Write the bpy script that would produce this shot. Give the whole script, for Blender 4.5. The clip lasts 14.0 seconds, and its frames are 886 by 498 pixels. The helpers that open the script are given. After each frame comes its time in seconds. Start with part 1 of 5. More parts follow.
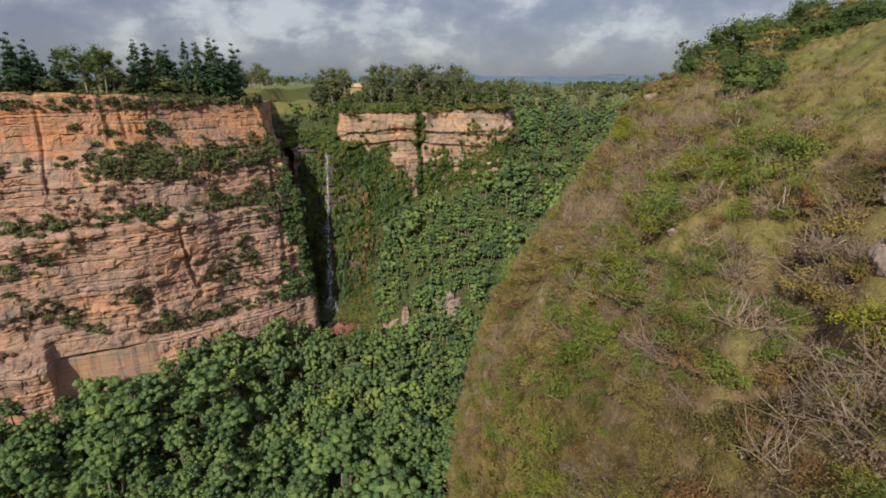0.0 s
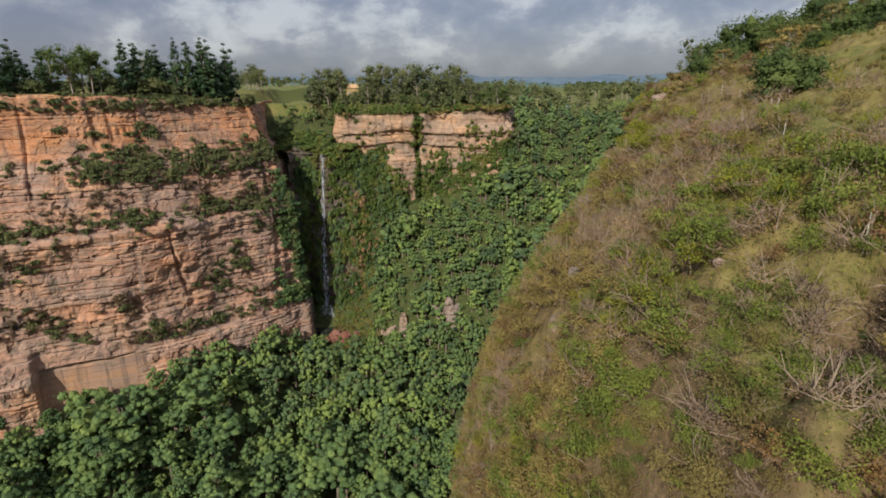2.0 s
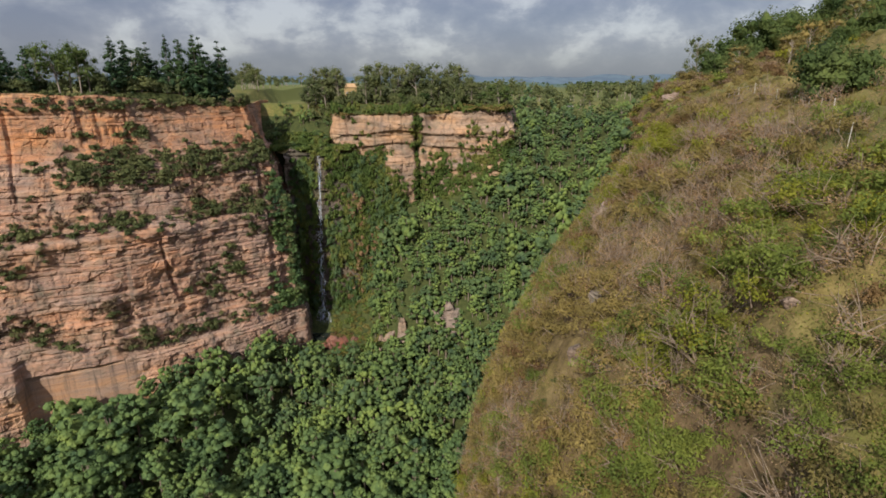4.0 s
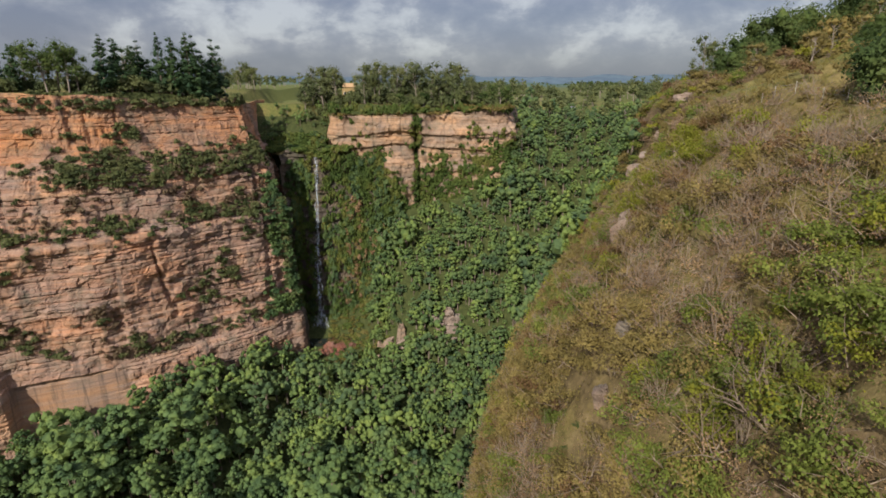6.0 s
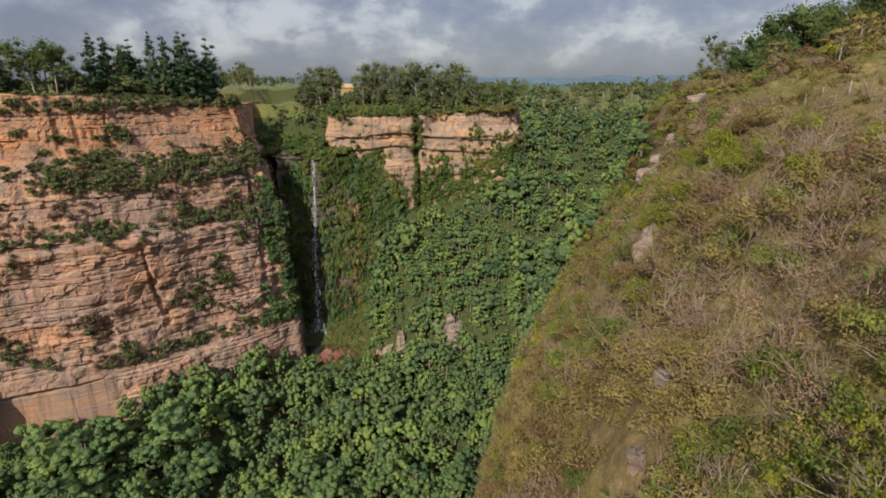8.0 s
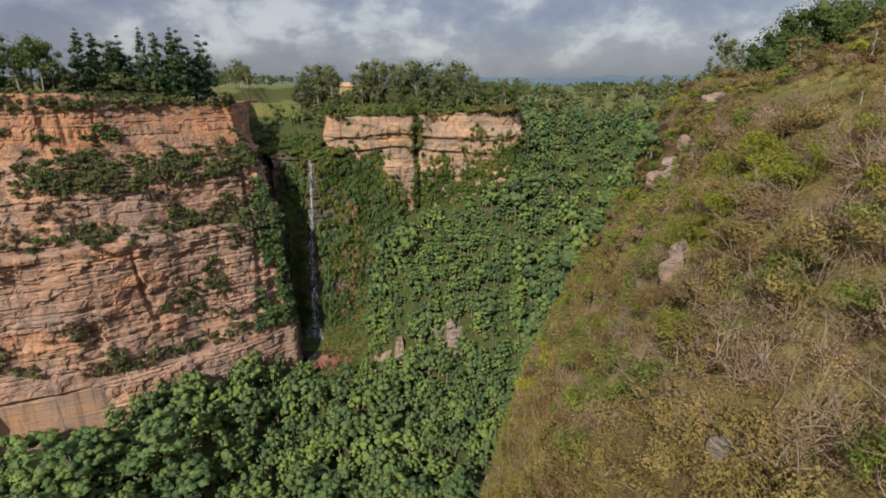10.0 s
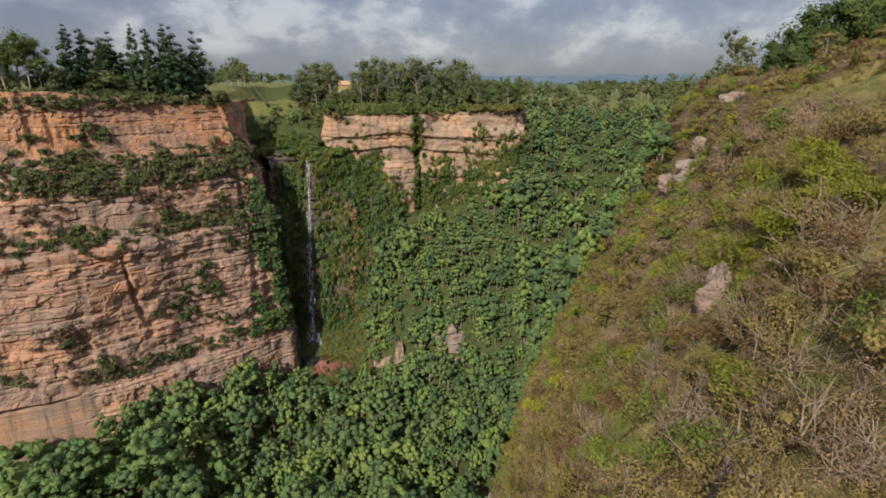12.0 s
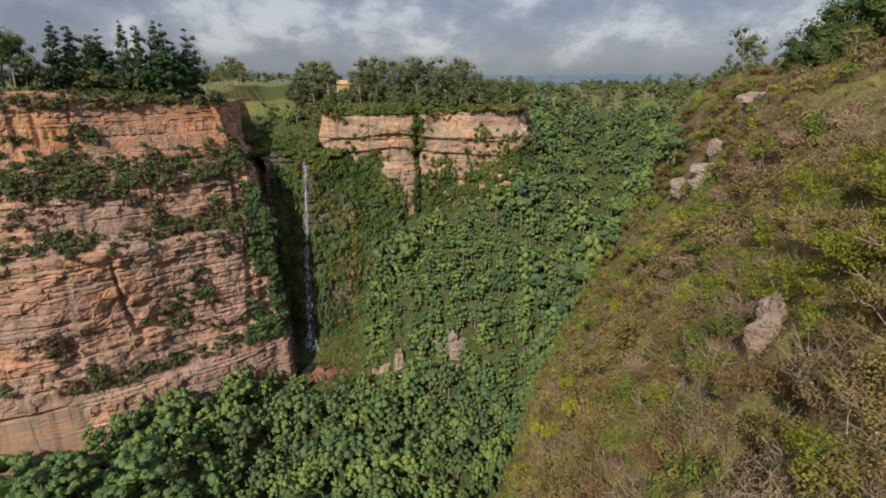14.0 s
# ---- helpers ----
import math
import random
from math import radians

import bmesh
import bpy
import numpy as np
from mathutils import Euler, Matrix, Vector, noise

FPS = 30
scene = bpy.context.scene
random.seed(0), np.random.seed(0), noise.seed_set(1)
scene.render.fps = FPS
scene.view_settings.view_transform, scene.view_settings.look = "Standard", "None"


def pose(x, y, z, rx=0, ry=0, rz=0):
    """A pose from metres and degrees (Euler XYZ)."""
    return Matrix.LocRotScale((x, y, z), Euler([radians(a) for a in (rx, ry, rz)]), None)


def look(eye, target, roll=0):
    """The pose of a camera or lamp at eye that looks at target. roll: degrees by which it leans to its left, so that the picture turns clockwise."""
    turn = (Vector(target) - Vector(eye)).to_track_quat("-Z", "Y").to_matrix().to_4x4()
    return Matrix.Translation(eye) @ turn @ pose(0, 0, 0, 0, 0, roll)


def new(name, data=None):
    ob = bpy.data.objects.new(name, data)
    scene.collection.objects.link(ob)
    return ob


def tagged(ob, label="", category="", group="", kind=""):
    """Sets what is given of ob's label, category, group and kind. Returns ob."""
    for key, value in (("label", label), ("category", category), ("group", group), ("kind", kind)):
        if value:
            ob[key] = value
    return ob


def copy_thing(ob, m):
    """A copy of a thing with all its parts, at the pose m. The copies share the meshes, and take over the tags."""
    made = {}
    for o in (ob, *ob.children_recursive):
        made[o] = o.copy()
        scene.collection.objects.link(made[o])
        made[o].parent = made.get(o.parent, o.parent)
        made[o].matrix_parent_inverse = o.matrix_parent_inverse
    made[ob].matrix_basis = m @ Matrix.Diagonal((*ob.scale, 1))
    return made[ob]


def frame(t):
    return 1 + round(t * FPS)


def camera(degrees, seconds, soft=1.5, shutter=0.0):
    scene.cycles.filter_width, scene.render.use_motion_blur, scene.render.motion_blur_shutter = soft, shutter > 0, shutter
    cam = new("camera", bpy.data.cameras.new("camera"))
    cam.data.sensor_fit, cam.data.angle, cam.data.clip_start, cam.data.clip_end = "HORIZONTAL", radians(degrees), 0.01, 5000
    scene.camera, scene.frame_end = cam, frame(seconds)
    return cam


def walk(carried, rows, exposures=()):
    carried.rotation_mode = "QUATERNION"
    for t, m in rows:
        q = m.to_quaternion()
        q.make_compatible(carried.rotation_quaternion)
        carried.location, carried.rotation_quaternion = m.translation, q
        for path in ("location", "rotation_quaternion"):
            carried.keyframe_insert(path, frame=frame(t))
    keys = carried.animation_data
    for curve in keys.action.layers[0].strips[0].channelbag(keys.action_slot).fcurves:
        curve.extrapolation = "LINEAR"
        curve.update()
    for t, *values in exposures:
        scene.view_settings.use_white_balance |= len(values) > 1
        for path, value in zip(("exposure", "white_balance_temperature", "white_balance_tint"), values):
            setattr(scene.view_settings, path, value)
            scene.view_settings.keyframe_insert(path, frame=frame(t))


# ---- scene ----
cam = camera(80.1, 14.0, soft=1.7)
METRES, EYE, TILT, LEAN, TURN = 42.0, 108.0, -17.7, 0.0, 0.0
ROWS = [
    (0.0, 0.0, 0.0, 0.0, 0.0, 0.0, -0.0),
    (0.5, 0.0012, 0.0366, 0.0121, -0.05, 0.01, 0.05),
    (1.0, 0.0002, 0.0724, 0.0233, -0.07, 0.02, 0.07),
    (1.5, -0.0008, 0.1077, 0.0341, -0.1, 0.04, 0.12),
    (2.0, -0.0003, 0.1438, 0.0447, -0.14, 0.06, 0.15),
    (2.5, -0.0002, 0.1752, 0.0538, -0.15, 0.02, 0.15),
    (3.0, -0.0016, 0.2105, 0.0637, -0.15, 0.03, 0.12),
    (5.5, -0.0094, 0.3811, 0.1121, -0.28, 0.04, 0.11),
    (6.0, -0.0121, 0.4133, 0.1214, -0.28, 0.04, 0.1),
    (6.5, -0.0134, 0.4488, 0.1314, -0.27, 0.03, 0.08),
    (7.0, -0.0135, 0.4789, 0.1408, -0.27, 0.04, 0.08),
    (7.5, -0.0151, 0.5141, 0.1522, -0.26, 0.08, 0.06),
    (8.0, -0.0149, 0.5517, 0.1624, -0.23, 0.12, 0.04),
    (10.5, -0.0122, 0.7298, 0.2086, -0.16, 0.07, -0.17),
    (11.0, -0.0139, 0.7644, 0.2192, -0.13, 0.0, -0.17),
    (11.5, -0.0154, 0.7988, 0.2309, -0.09, -0.04, -0.19),
    (12.0, -0.0169, 0.8281, 0.2403, -0.09, -0.06, -0.22),
    (12.5, -0.0178, 0.8648, 0.2509, -0.06, -0.05, -0.21),
    (13.0, -0.0189, 0.8956, 0.2598, -0.06, -0.07, -0.23),
    (13.5, -0.0206, 0.9295, 0.27, -0.08, -0.08, -0.26),
    (14.0, -0.0229, 0.9591, 0.2797, -0.09, -0.1, -0.27),
]
walk(cam, [(t, pose(0, 0, EYE, TILT, LEAN, TURN) @ pose(METRES * x, METRES * y, METRES * z, 90 + pitch, roll, yaw)) for t, x, y, z, yaw, pitch, roll in ROWS],
     exposures=[(0.0, 0.36), (14.0, 0.36)])

# ---- light: sun behind the camera to the left, broken cloud ----
SUN_FROM = Vector((-0.32, -0.74, 0.58)).normalized()
sun = new("sun", bpy.data.lights.new("sun", "SUN"))
sun.data.energy, sun.data.angle, sun.data.color = 4.6, radians(0.6), (1.0, 0.94, 0.84)
sun.matrix_world = look((0, 0, 400), Vector((0, 0, 400)) - SUN_FROM)

world = bpy.data.worlds.new("sky")
scene.world = world
world.use_nodes = True
wt = world.node_tree
wt.nodes.clear()


def wnode(kind, **values):
    n = wt.nodes.new(kind)
    for key, value in values.items():
        n.inputs[key].default_value = value
    return n


def ramp_stops(node, stops):
    r = node.color_ramp
    while len(r.elements) > 1:
        r.elements.remove(r.elements[-1])
    for i, (at, col) in enumerate(stops):
        e = r.elements[0] if i == 0 else r.elements.new(at)
        e.position, e.color = at, (*col, 1) if len(col) == 3 else col
    return node


sky = wt.nodes.new("ShaderNodeTexSky")
sky.sky_type, sky.sun_disc = "NISHITA", False
sky.sun_elevation = math.asin(SUN_FROM.z)
sky.sun_rotation = math.atan2(SUN_FROM.x, SUN_FROM.y)
sky_light = wnode("ShaderNodeBackground", Strength=0.1)
wt.links.new(sky.outputs[0], sky_light.inputs[0])
coord = wt.nodes.new("ShaderNodeTexCoord")
squash = wnode("ShaderNodeMapping", Scale=(1.0, 1.0, 1.7), Location=(1.37, 0.42, 0.21))
wt.links.new(coord.outputs["Generated"], squash.inputs[0])
puffs = wnode("ShaderNodeTexNoise", Scale=9.5, Detail=10.0, Roughness=0.56, Distortion=0.15)
banks = wnode("ShaderNodeTexNoise", Scale=2.1, Detail=4.0, Roughness=0.5)
for n in (puffs, banks):
    wt.links.new(squash.outputs[0], n.inputs["Vector"])
joined = wt.nodes.new("ShaderNodeMath")
joined.operation = "MULTIPLY_ADD"
joined.inputs[1].default_value = 0.30
wt.links.new(banks.outputs[0], joined.inputs[0])
lower = wt.nodes.new("ShaderNodeMath")
lower.operation = "MULTIPLY"
lower.inputs[1].default_value = 0.76
wt.links.new(puffs.outputs[0], lower.inputs[0])
wt.links.new(lower.outputs[0], joined.inputs[2])
cloud_col = ramp_stops(wt.nodes.new("ShaderNodeValToRGB"), [
    (0.42, (0.19, 0.202, 0.31)), (0.49, (0.24, 0.25, 0.355)), (0.54, (0.30, 0.307, 0.40)),
    (0.575, (0.385, 0.39, 0.475)), (0.60, (0.50, 0.505, 0.57)), (0.66, (0.64, 0.65, 0.70))])
wt.links.new(joined.outputs[0], cloud_col.inputs[0])
# a band of blue-grey distance low on the horizon
split = wt.nodes.new("ShaderNodeSeparateXYZ")
wt.links.new(coord.outputs["Generated"], split.inputs[0])
low = wt.nodes.new("ShaderNodeMapRange")
low.inputs["From Min"].default_value, low.inputs["From Max"].default_value = 0.0, 0.06
wt.links.new(split.outputs["Z"], low.inputs["Value"])
band = wt.nodes.new("ShaderNodeMix")
band.data_type = "RGBA"
band.inputs[6].default_value = (0.17, 0.22, 0.31, 1)
wt.links.new(low.outputs[0], band.inputs[0])
wt.links.new(cloud_col.outputs[0], band.inputs[7])
# the cloud high overhead, out of view, is brightened to fill the shadows
high_up = wt.nodes.new("ShaderNodeMapRange")
for key, value in (("From Min", 0.22), ("From Max", 0.65), ("To Min", 0.64), ("To Max", 2.1)):
    high_up.inputs[key].default_value = value
wt.links.new(split.outputs["Z"], high_up.inputs["Value"])
cloud_light = wt.nodes.new("ShaderNodeBackground")
wt.links.new(high_up.outputs[0], cloud_light.inputs[1])
wt.links.new(band.outputs[2], cloud_light.inputs[0])
cover = wt.nodes.new("ShaderNodeMixShader")
cover.inputs[0].default_value = 0.8
world_out = wt.nodes.new("ShaderNodeOutputWorld")
wt.links.new(sky_light.outputs[0], cover.inputs[1])
wt.links.new(cloud_light.outputs[0], cover.inputs[2])
wt.links.new(cover.outputs[0], world_out.inputs[0])


# ---- materials ----
class Mat:
    """A small node-tree writer round one principled surface."""

    def __init__(self, name, rough=0.9, spec=0.2):
        self.m = bpy.data.materials.new(name)
        self.m.use_nodes = True
        self.t = self.m.node_tree
        self.bsdf = self.t.nodes["Principled BSDF"]
        self.out = self.t.nodes["Material Output"]
        self.bsdf.inputs["Roughness"].default_value = rough
        self.bsdf.inputs["Specular IOR Level"].default_value = spec
        self.geo = self.t.nodes.new("ShaderNodeNewGeometry")
        self.pos = self.geo.outputs["Position"]

    def link(self, a, b):
        self.t.links.new(a, b)

    def stretch(self, scale):
        n = self.t.nodes.new("ShaderNodeMapping")
        n.inputs["Scale"].default_value = scale
        self.link(self.pos, n.inputs[0])
        return n.outputs[0]

    def noise(self, scale, detail=5.0, rough=0.6, vec=None, distort=0.0):
        n = self.t.nodes.new("ShaderNodeTexNoise")
        for key, value in (("Scale", scale), ("Detail", detail), ("Roughness", rough), ("Distortion", distort)):
            n.inputs[key].default_value = value
        self.link(vec or self.pos, n.inputs["Vector"])
        return n.outputs[0]

    def ramp(self, fac, stops):
        n = ramp_stops(self.t.nodes.new("ShaderNodeValToRGB"), stops)
        self.link(fac, n.inputs[0])
        return n.outputs[0]

    def mix(self, fac, a, b, blend="MIX"):
        n = self.t.nodes.new("ShaderNodeMix")
        n.data_type, n.blend_type = "RGBA", blend
        for slot, value in ((0, fac), (6, a), (7, b)):
            if isinstance(value, (int, float)):
                n.inputs[slot].default_value = value
            elif isinstance(value, tuple):
                n.inputs[slot].default_value = (*value, 1)
            else:
                self.link(value, n.inputs[slot])
        return n.outputs[2]

    def calc(self, op, a, b=0.0):
        n = self.t.nodes.new("ShaderNodeMath")
        n.operation = op
        for slot, value in ((0, a), (1, b)):
            if isinstance(value, (int, float)):
                n.inputs[slot].default_value = value
            else:
                self.link(value, n.inputs[slot])
        return n.outputs[0]

    def span(self, value, a, b):
        n = self.t.nodes.new("ShaderNodeMapRange")
        n.inputs["From Min"].default_value, n.inputs["From Max"].default_value = a, b
        self.link(value, n.inputs["Value"])
        return n.outputs[0]

    def xyz(self):
        n = self.t.nodes.new("ShaderNodeSeparateXYZ")
        self.link(self.pos, n.inputs[0])
        return n.outputs

    def bump(self, height, strength, distance):
        n = self.t.nodes.new("ShaderNodeBump")
        n.inputs["Strength"].default_value, n.inputs["Distance"].default_value = strength, distance
        self.link(height, n.inputs["Height"])
        self.link(n.outputs[0], self.bsdf.inputs["Normal"])

    def done(self, colour):
        if isinstance(colour, tuple):
            self.bsdf.inputs["Base Color"].default_value = (*colour, 1)
        else:
            self.link(colour, self.bsdf.inputs["Base Color"])
        return self.m


def rock_material(name, hues, streak, lichen, jointed=0.4):
    """Bedded sandstone: hues low to high, thin beds and joints, dark run-off streaks, grey lichen."""
    k = Mat(name, 0.95, 0.1)
    beds = k.noise(0.5, 5, 0.65, k.stretch((0.05, 0.05, 1.1)))
    col = k.ramp(beds, hues)
    lines = k.noise(0.9, 4, 0.6, k.stretch((0.035, 0.035, 1.5)))
    col = k.mix(0.5, col, k.ramp(lines, [(0.36, (0.42, 0.38, 0.37)), (0.44, (0.9, 0.89, 0.88)), (0.6, (1.0, 1.0, 1.0)), (0.7, (1.18, 1.15, 1.1))]), "MULTIPLY")
    blotch = k.noise(0.07, 6, 0.62, distort=0.4)
    col = k.mix(k.ramp(blotch, [(0.42, (0, 0, 0)), (0.64, (1, 1, 1))]), col, k.mix(0.6, col, (0.25, 0.195, 0.16)))
    warm = k.noise(0.045, 4, 0.6, k.stretch((1.0, 1.0, 1.8)), 0.6)
    col = k.mix(0.6, col, k.ramp(warm, [(0.36, (0.78, 0.80, 0.86)), (0.5, (1.0, 1.0, 1.0)), (0.64, (1.25, 1.08, 0.85))]), "MULTIPLY")
    run = k.noise(0.45, 5, 0.65, k.stretch((1.0, 1.0, 0.07)))
    col = k.mix(k.ramp(run, [(0.52, (0, 0, 0)), (0.70, (1, 1, 1))]), col, k.mix(streak, col, (0.075, 0.065, 0.06)))
    grey = k.noise(0.22, 7, 0.7)
    col = k.mix(k.ramp(grey, [(0.49, (0, 0, 0)), (0.68, (1, 1, 1))]), col, k.mix(lichen, col, (0.16, 0.155, 0.11)))
    fine = k.noise(2.6, 8, 0.7)
    col = k.mix(0.45, col, k.ramp(fine, [(0.3, (0.45, 0.45, 0.45)), (0.7, (1, 1, 1))]), "MULTIPLY")
    joints = k.t.nodes.new("ShaderNodeTexVoronoi")
    joints.feature = "DISTANCE_TO_EDGE"
    joints.inputs["Scale"].default_value = 1.0
    warp = k.t.nodes.new("ShaderNodeVectorMath")
    warp.operation = "MULTIPLY_ADD"
    warp.inputs[1].default_value = (0.9, 0.9, 0.5)
    k.link(k.noise(0.5, 4, 0.6), warp.inputs[0])
    k.link(k.stretch((0.26, 0.26, 0.62)), warp.inputs[2])
    k.link(warp.outputs[0], joints.inputs["Vector"])
    gap = k.ramp(joints.outputs["Distance"], [(0.0, (0, 0, 0)), (0.07, (1, 1, 1))])
    thin = k.noise(1.0, 6, 0.7, k.stretch((0.28, 0.28, 1.7)))
    height = k.calc("ADD", k.calc("MULTIPLY", gap, jointed), k.calc("ADD", k.calc("MULTIPLY", thin, 0.75), k.calc("MULTIPLY", k.noise(1.6, 8, 0.75), 0.6)))
    k.bump(height, 1.0, 0.42)
    return k.done(col)


ROCK = rock_material("sandstone", [(0.30, (0.269, 0.164, 0.12)), (0.42, (0.497, 0.272, 0.171)), (0.54, (0.388, 0.254, 0.189)), (0.66, (0.557, 0.334, 0.217))], 0.85, 0.55)
ROCK_TOP = rock_material("orange_sandstone", [(0.30, (0.333, 0.158, 0.0875)), (0.46, (0.533, 0.251, 0.115)), (0.56, (0.423, 0.219, 0.129)), (0.68, (0.584, 0.316, 0.157))], 0.8, 0.6)
ROCK_SLAB = rock_material("smooth_orange_slab", [(0.30, (0.357, 0.21, 0.133)), (0.44, (0.476, 0.277, 0.163)), (0.54, (0.399, 0.265, 0.194)), (0.66, (0.518, 0.315, 0.189))], 0.85, 0.35, 0.0)
ROCK_FAR = rock_material("pale_sandstone", [(0.30, (0.323, 0.2, 0.126)), (0.45, (0.503, 0.312, 0.185)), (0.55, (0.408, 0.284, 0.199)), (0.68, (0.57, 0.391, 0.248))], 0.6, 0.5)
# wet rock by the falls, with the slot's shadow put into its dark colour
ROCK_WET_SHADED = rock_material("wet_shaded_sandstone", [(0.30, (0.06, 0.05, 0.045)), (0.46, (0.10, 0.08, 0.06)), (0.58, (0.08, 0.085, 0.05)), (0.68, (0.14, 0.10, 0.07))], 0.5, 0.2)
ROCK_GREY = rock_material("grey_boulder", [(0.30, (0.22, 0.155, 0.12)), (0.46, (0.36, 0.26, 0.20)), (0.58, (0.29, 0.22, 0.18)), (0.70, (0.43, 0.32, 0.24))], 0.6, 0.6)
ROCK_PALE = rock_material("pale_outcrop", [(0.30, (0.27, 0.20, 0.16)), (0.46, (0.40, 0.305, 0.24)), (0.58, (0.34, 0.265, 0.215)), (0.70, (0.47, 0.36, 0.285))], 0.5, 0.5)
ROCK_RED = rock_material("red_rubble", [(0.30, (0.20, 0.07, 0.05)), (0.46, (0.30, 0.10, 0.06)), (0.58, (0.24, 0.09, 0.06)), (0.70, (0.34, 0.15, 0.08))], 0.5, 0.2)


def leaf_material(name, dark, mid, light, size=0.13, through_light=0.38, single=0.45):
    """Foliage: varies from plant to plant, clump to clump and leaf to leaf."""
    k = Mat(name, 0.7, 0.1)
    clump = k.noise(size, 3, 0.6)
    col = k.ramp(clump, [(0.32, dark), (0.5, mid), (0.68, light)])
    each = k.geo.outputs["Random Per Island"]
    col = k.mix(single, col, k.ramp(each, [(0.0, (0.55, 0.55, 0.5)), (0.6, (1.0, 1.0, 1.0)), (1.0, (1.35, 1.3, 1.0))]), "MULTIPLY")
    info = k.t.nodes.new("ShaderNodeObjectInfo")
    col = k.mix(0.5, col, k.ramp(info.outputs["Random"], [(0.0, (0.45, 0.55, 0.55)), (0.45, (0.95, 0.95, 0.95)), (0.8, (1.1, 1.1, 1.0)), (1.0, (1.5, 1.35, 1.0))]), "MULTIPLY")
    k.done(col)
    glow = k.t.nodes.new("ShaderNodeBsdfTranslucent")
    k.link(col, glow.inputs[0])
    both = k.t.nodes.new("ShaderNodeMixShader")
    both.inputs[0].default_value = through_light
    k.link(k.bsdf.outputs[0], both.inputs[1])
    k.link(glow.outputs[0], both.inputs[2])
    k.link(both.outputs[0], k.out.inputs[0])
    return k.m


LEAF_FOREST = leaf_material("forest_leaves", (0.05, 0.088, 0.044), (0.10, 0.155, 0.056), (0.165, 0.222, 0.066), 0.15, 0.22, 0.2)
LEAF_DEEP = leaf_material("deep_green_leaves", (0.048, 0.08, 0.044), (0.085, 0.13, 0.054), (0.135, 0.18, 0.062), 0.17, 0.22, 0.2)
LEAF_LEDGE = leaf_material("ledge_shrub_leaves", (0.07, 0.09, 0.04), (0.125, 0.14, 0.055), (0.19, 0.185, 0.075), 0.25, 0.3, 0.35)
# needle colour of the conifers, also used for the bushes that imitate shadow
LEAF_PINE_AND_SHADE = leaf_material("conifer_needles_and_hollow_shade", (0.020, 0.042, 0.022), (0.032, 0.06, 0.028), (0.05, 0.08, 0.03), 0.2, 0.15)
LEAF_EUC = leaf_material("eucalyptus_leaves", (0.075, 0.095, 0.045), (0.12, 0.14, 0.06), (0.18, 0.19, 0.08), 0.12)
LEAF_DARK = leaf_material("dark_tree_leaves", (0.045, 0.075, 0.026), (0.08, 0.115, 0.036), (0.13, 0.16, 0.05), 0.3)
LEAF_BUSH = leaf_material("olive_shrub_leaves", (0.108, 0.089, 0.033), (0.205, 0.16, 0.056), (0.29, 0.222, 0.08), 0.4, 0.3, 0.4)
LEAF_GREEN = leaf_material("green_shrub_leaves", (0.09, 0.12, 0.03), (0.155, 0.19, 0.04), (0.225, 0.25, 0.055), 0.4)
LEAF_YELLOW = leaf_material("yellow_green_shrub_leaves", (0.16, 0.17, 0.024), (0.235, 0.235, 0.032), (0.31, 0.295, 0.042), 0.5, 0.38, 0.25)
LEAF_DRY = leaf_material("dry_brown_leaves", (0.155, 0.108, 0.072), (0.25, 0.17, 0.108), (0.34, 0.235, 0.148), 0.4)
LEAF_RUST = leaf_material("rusty_leaves", (0.14, 0.085, 0.045), (0.19, 0.115, 0.055), (0.24, 0.16, 0.07), 0.6)
GRASS = leaf_material("grass_blades", (0.13, 0.125, 0.035), (0.19, 0.17, 0.05), (0.24, 0.205, 0.075), 0.15)
HANGING = leaf_material("hanging_creeper_leaves", (0.06, 0.10, 0.032), (0.125, 0.17, 0.044), (0.24, 0.225, 0.065), 0.10)


def bark_material(name, a, b):
    k = Mat(name, 0.9, 0.15)
    grain = k.noise(3.0, 6, 0.65, k.stretch((1, 1, 0.25)))
    k.bump(grain, 0.5, 0.05)
    return k.done(k.ramp(grain, [(0.35, a), (0.65, b)]))


BARK = bark_material("bark", (0.10, 0.075, 0.055), (0.22, 0.18, 0.14))
BARK_PALE = bark_material("pale_bark", (0.17, 0.14, 0.11), (0.32, 0.27, 0.22))
TWIG = bark_material("dead_twigs", (0.14, 0.105, 0.075), (0.26, 0.20, 0.145))
POST = bark_material("weathered_post", (0.30, 0.28, 0.23), (0.46, 0.43, 0.37))


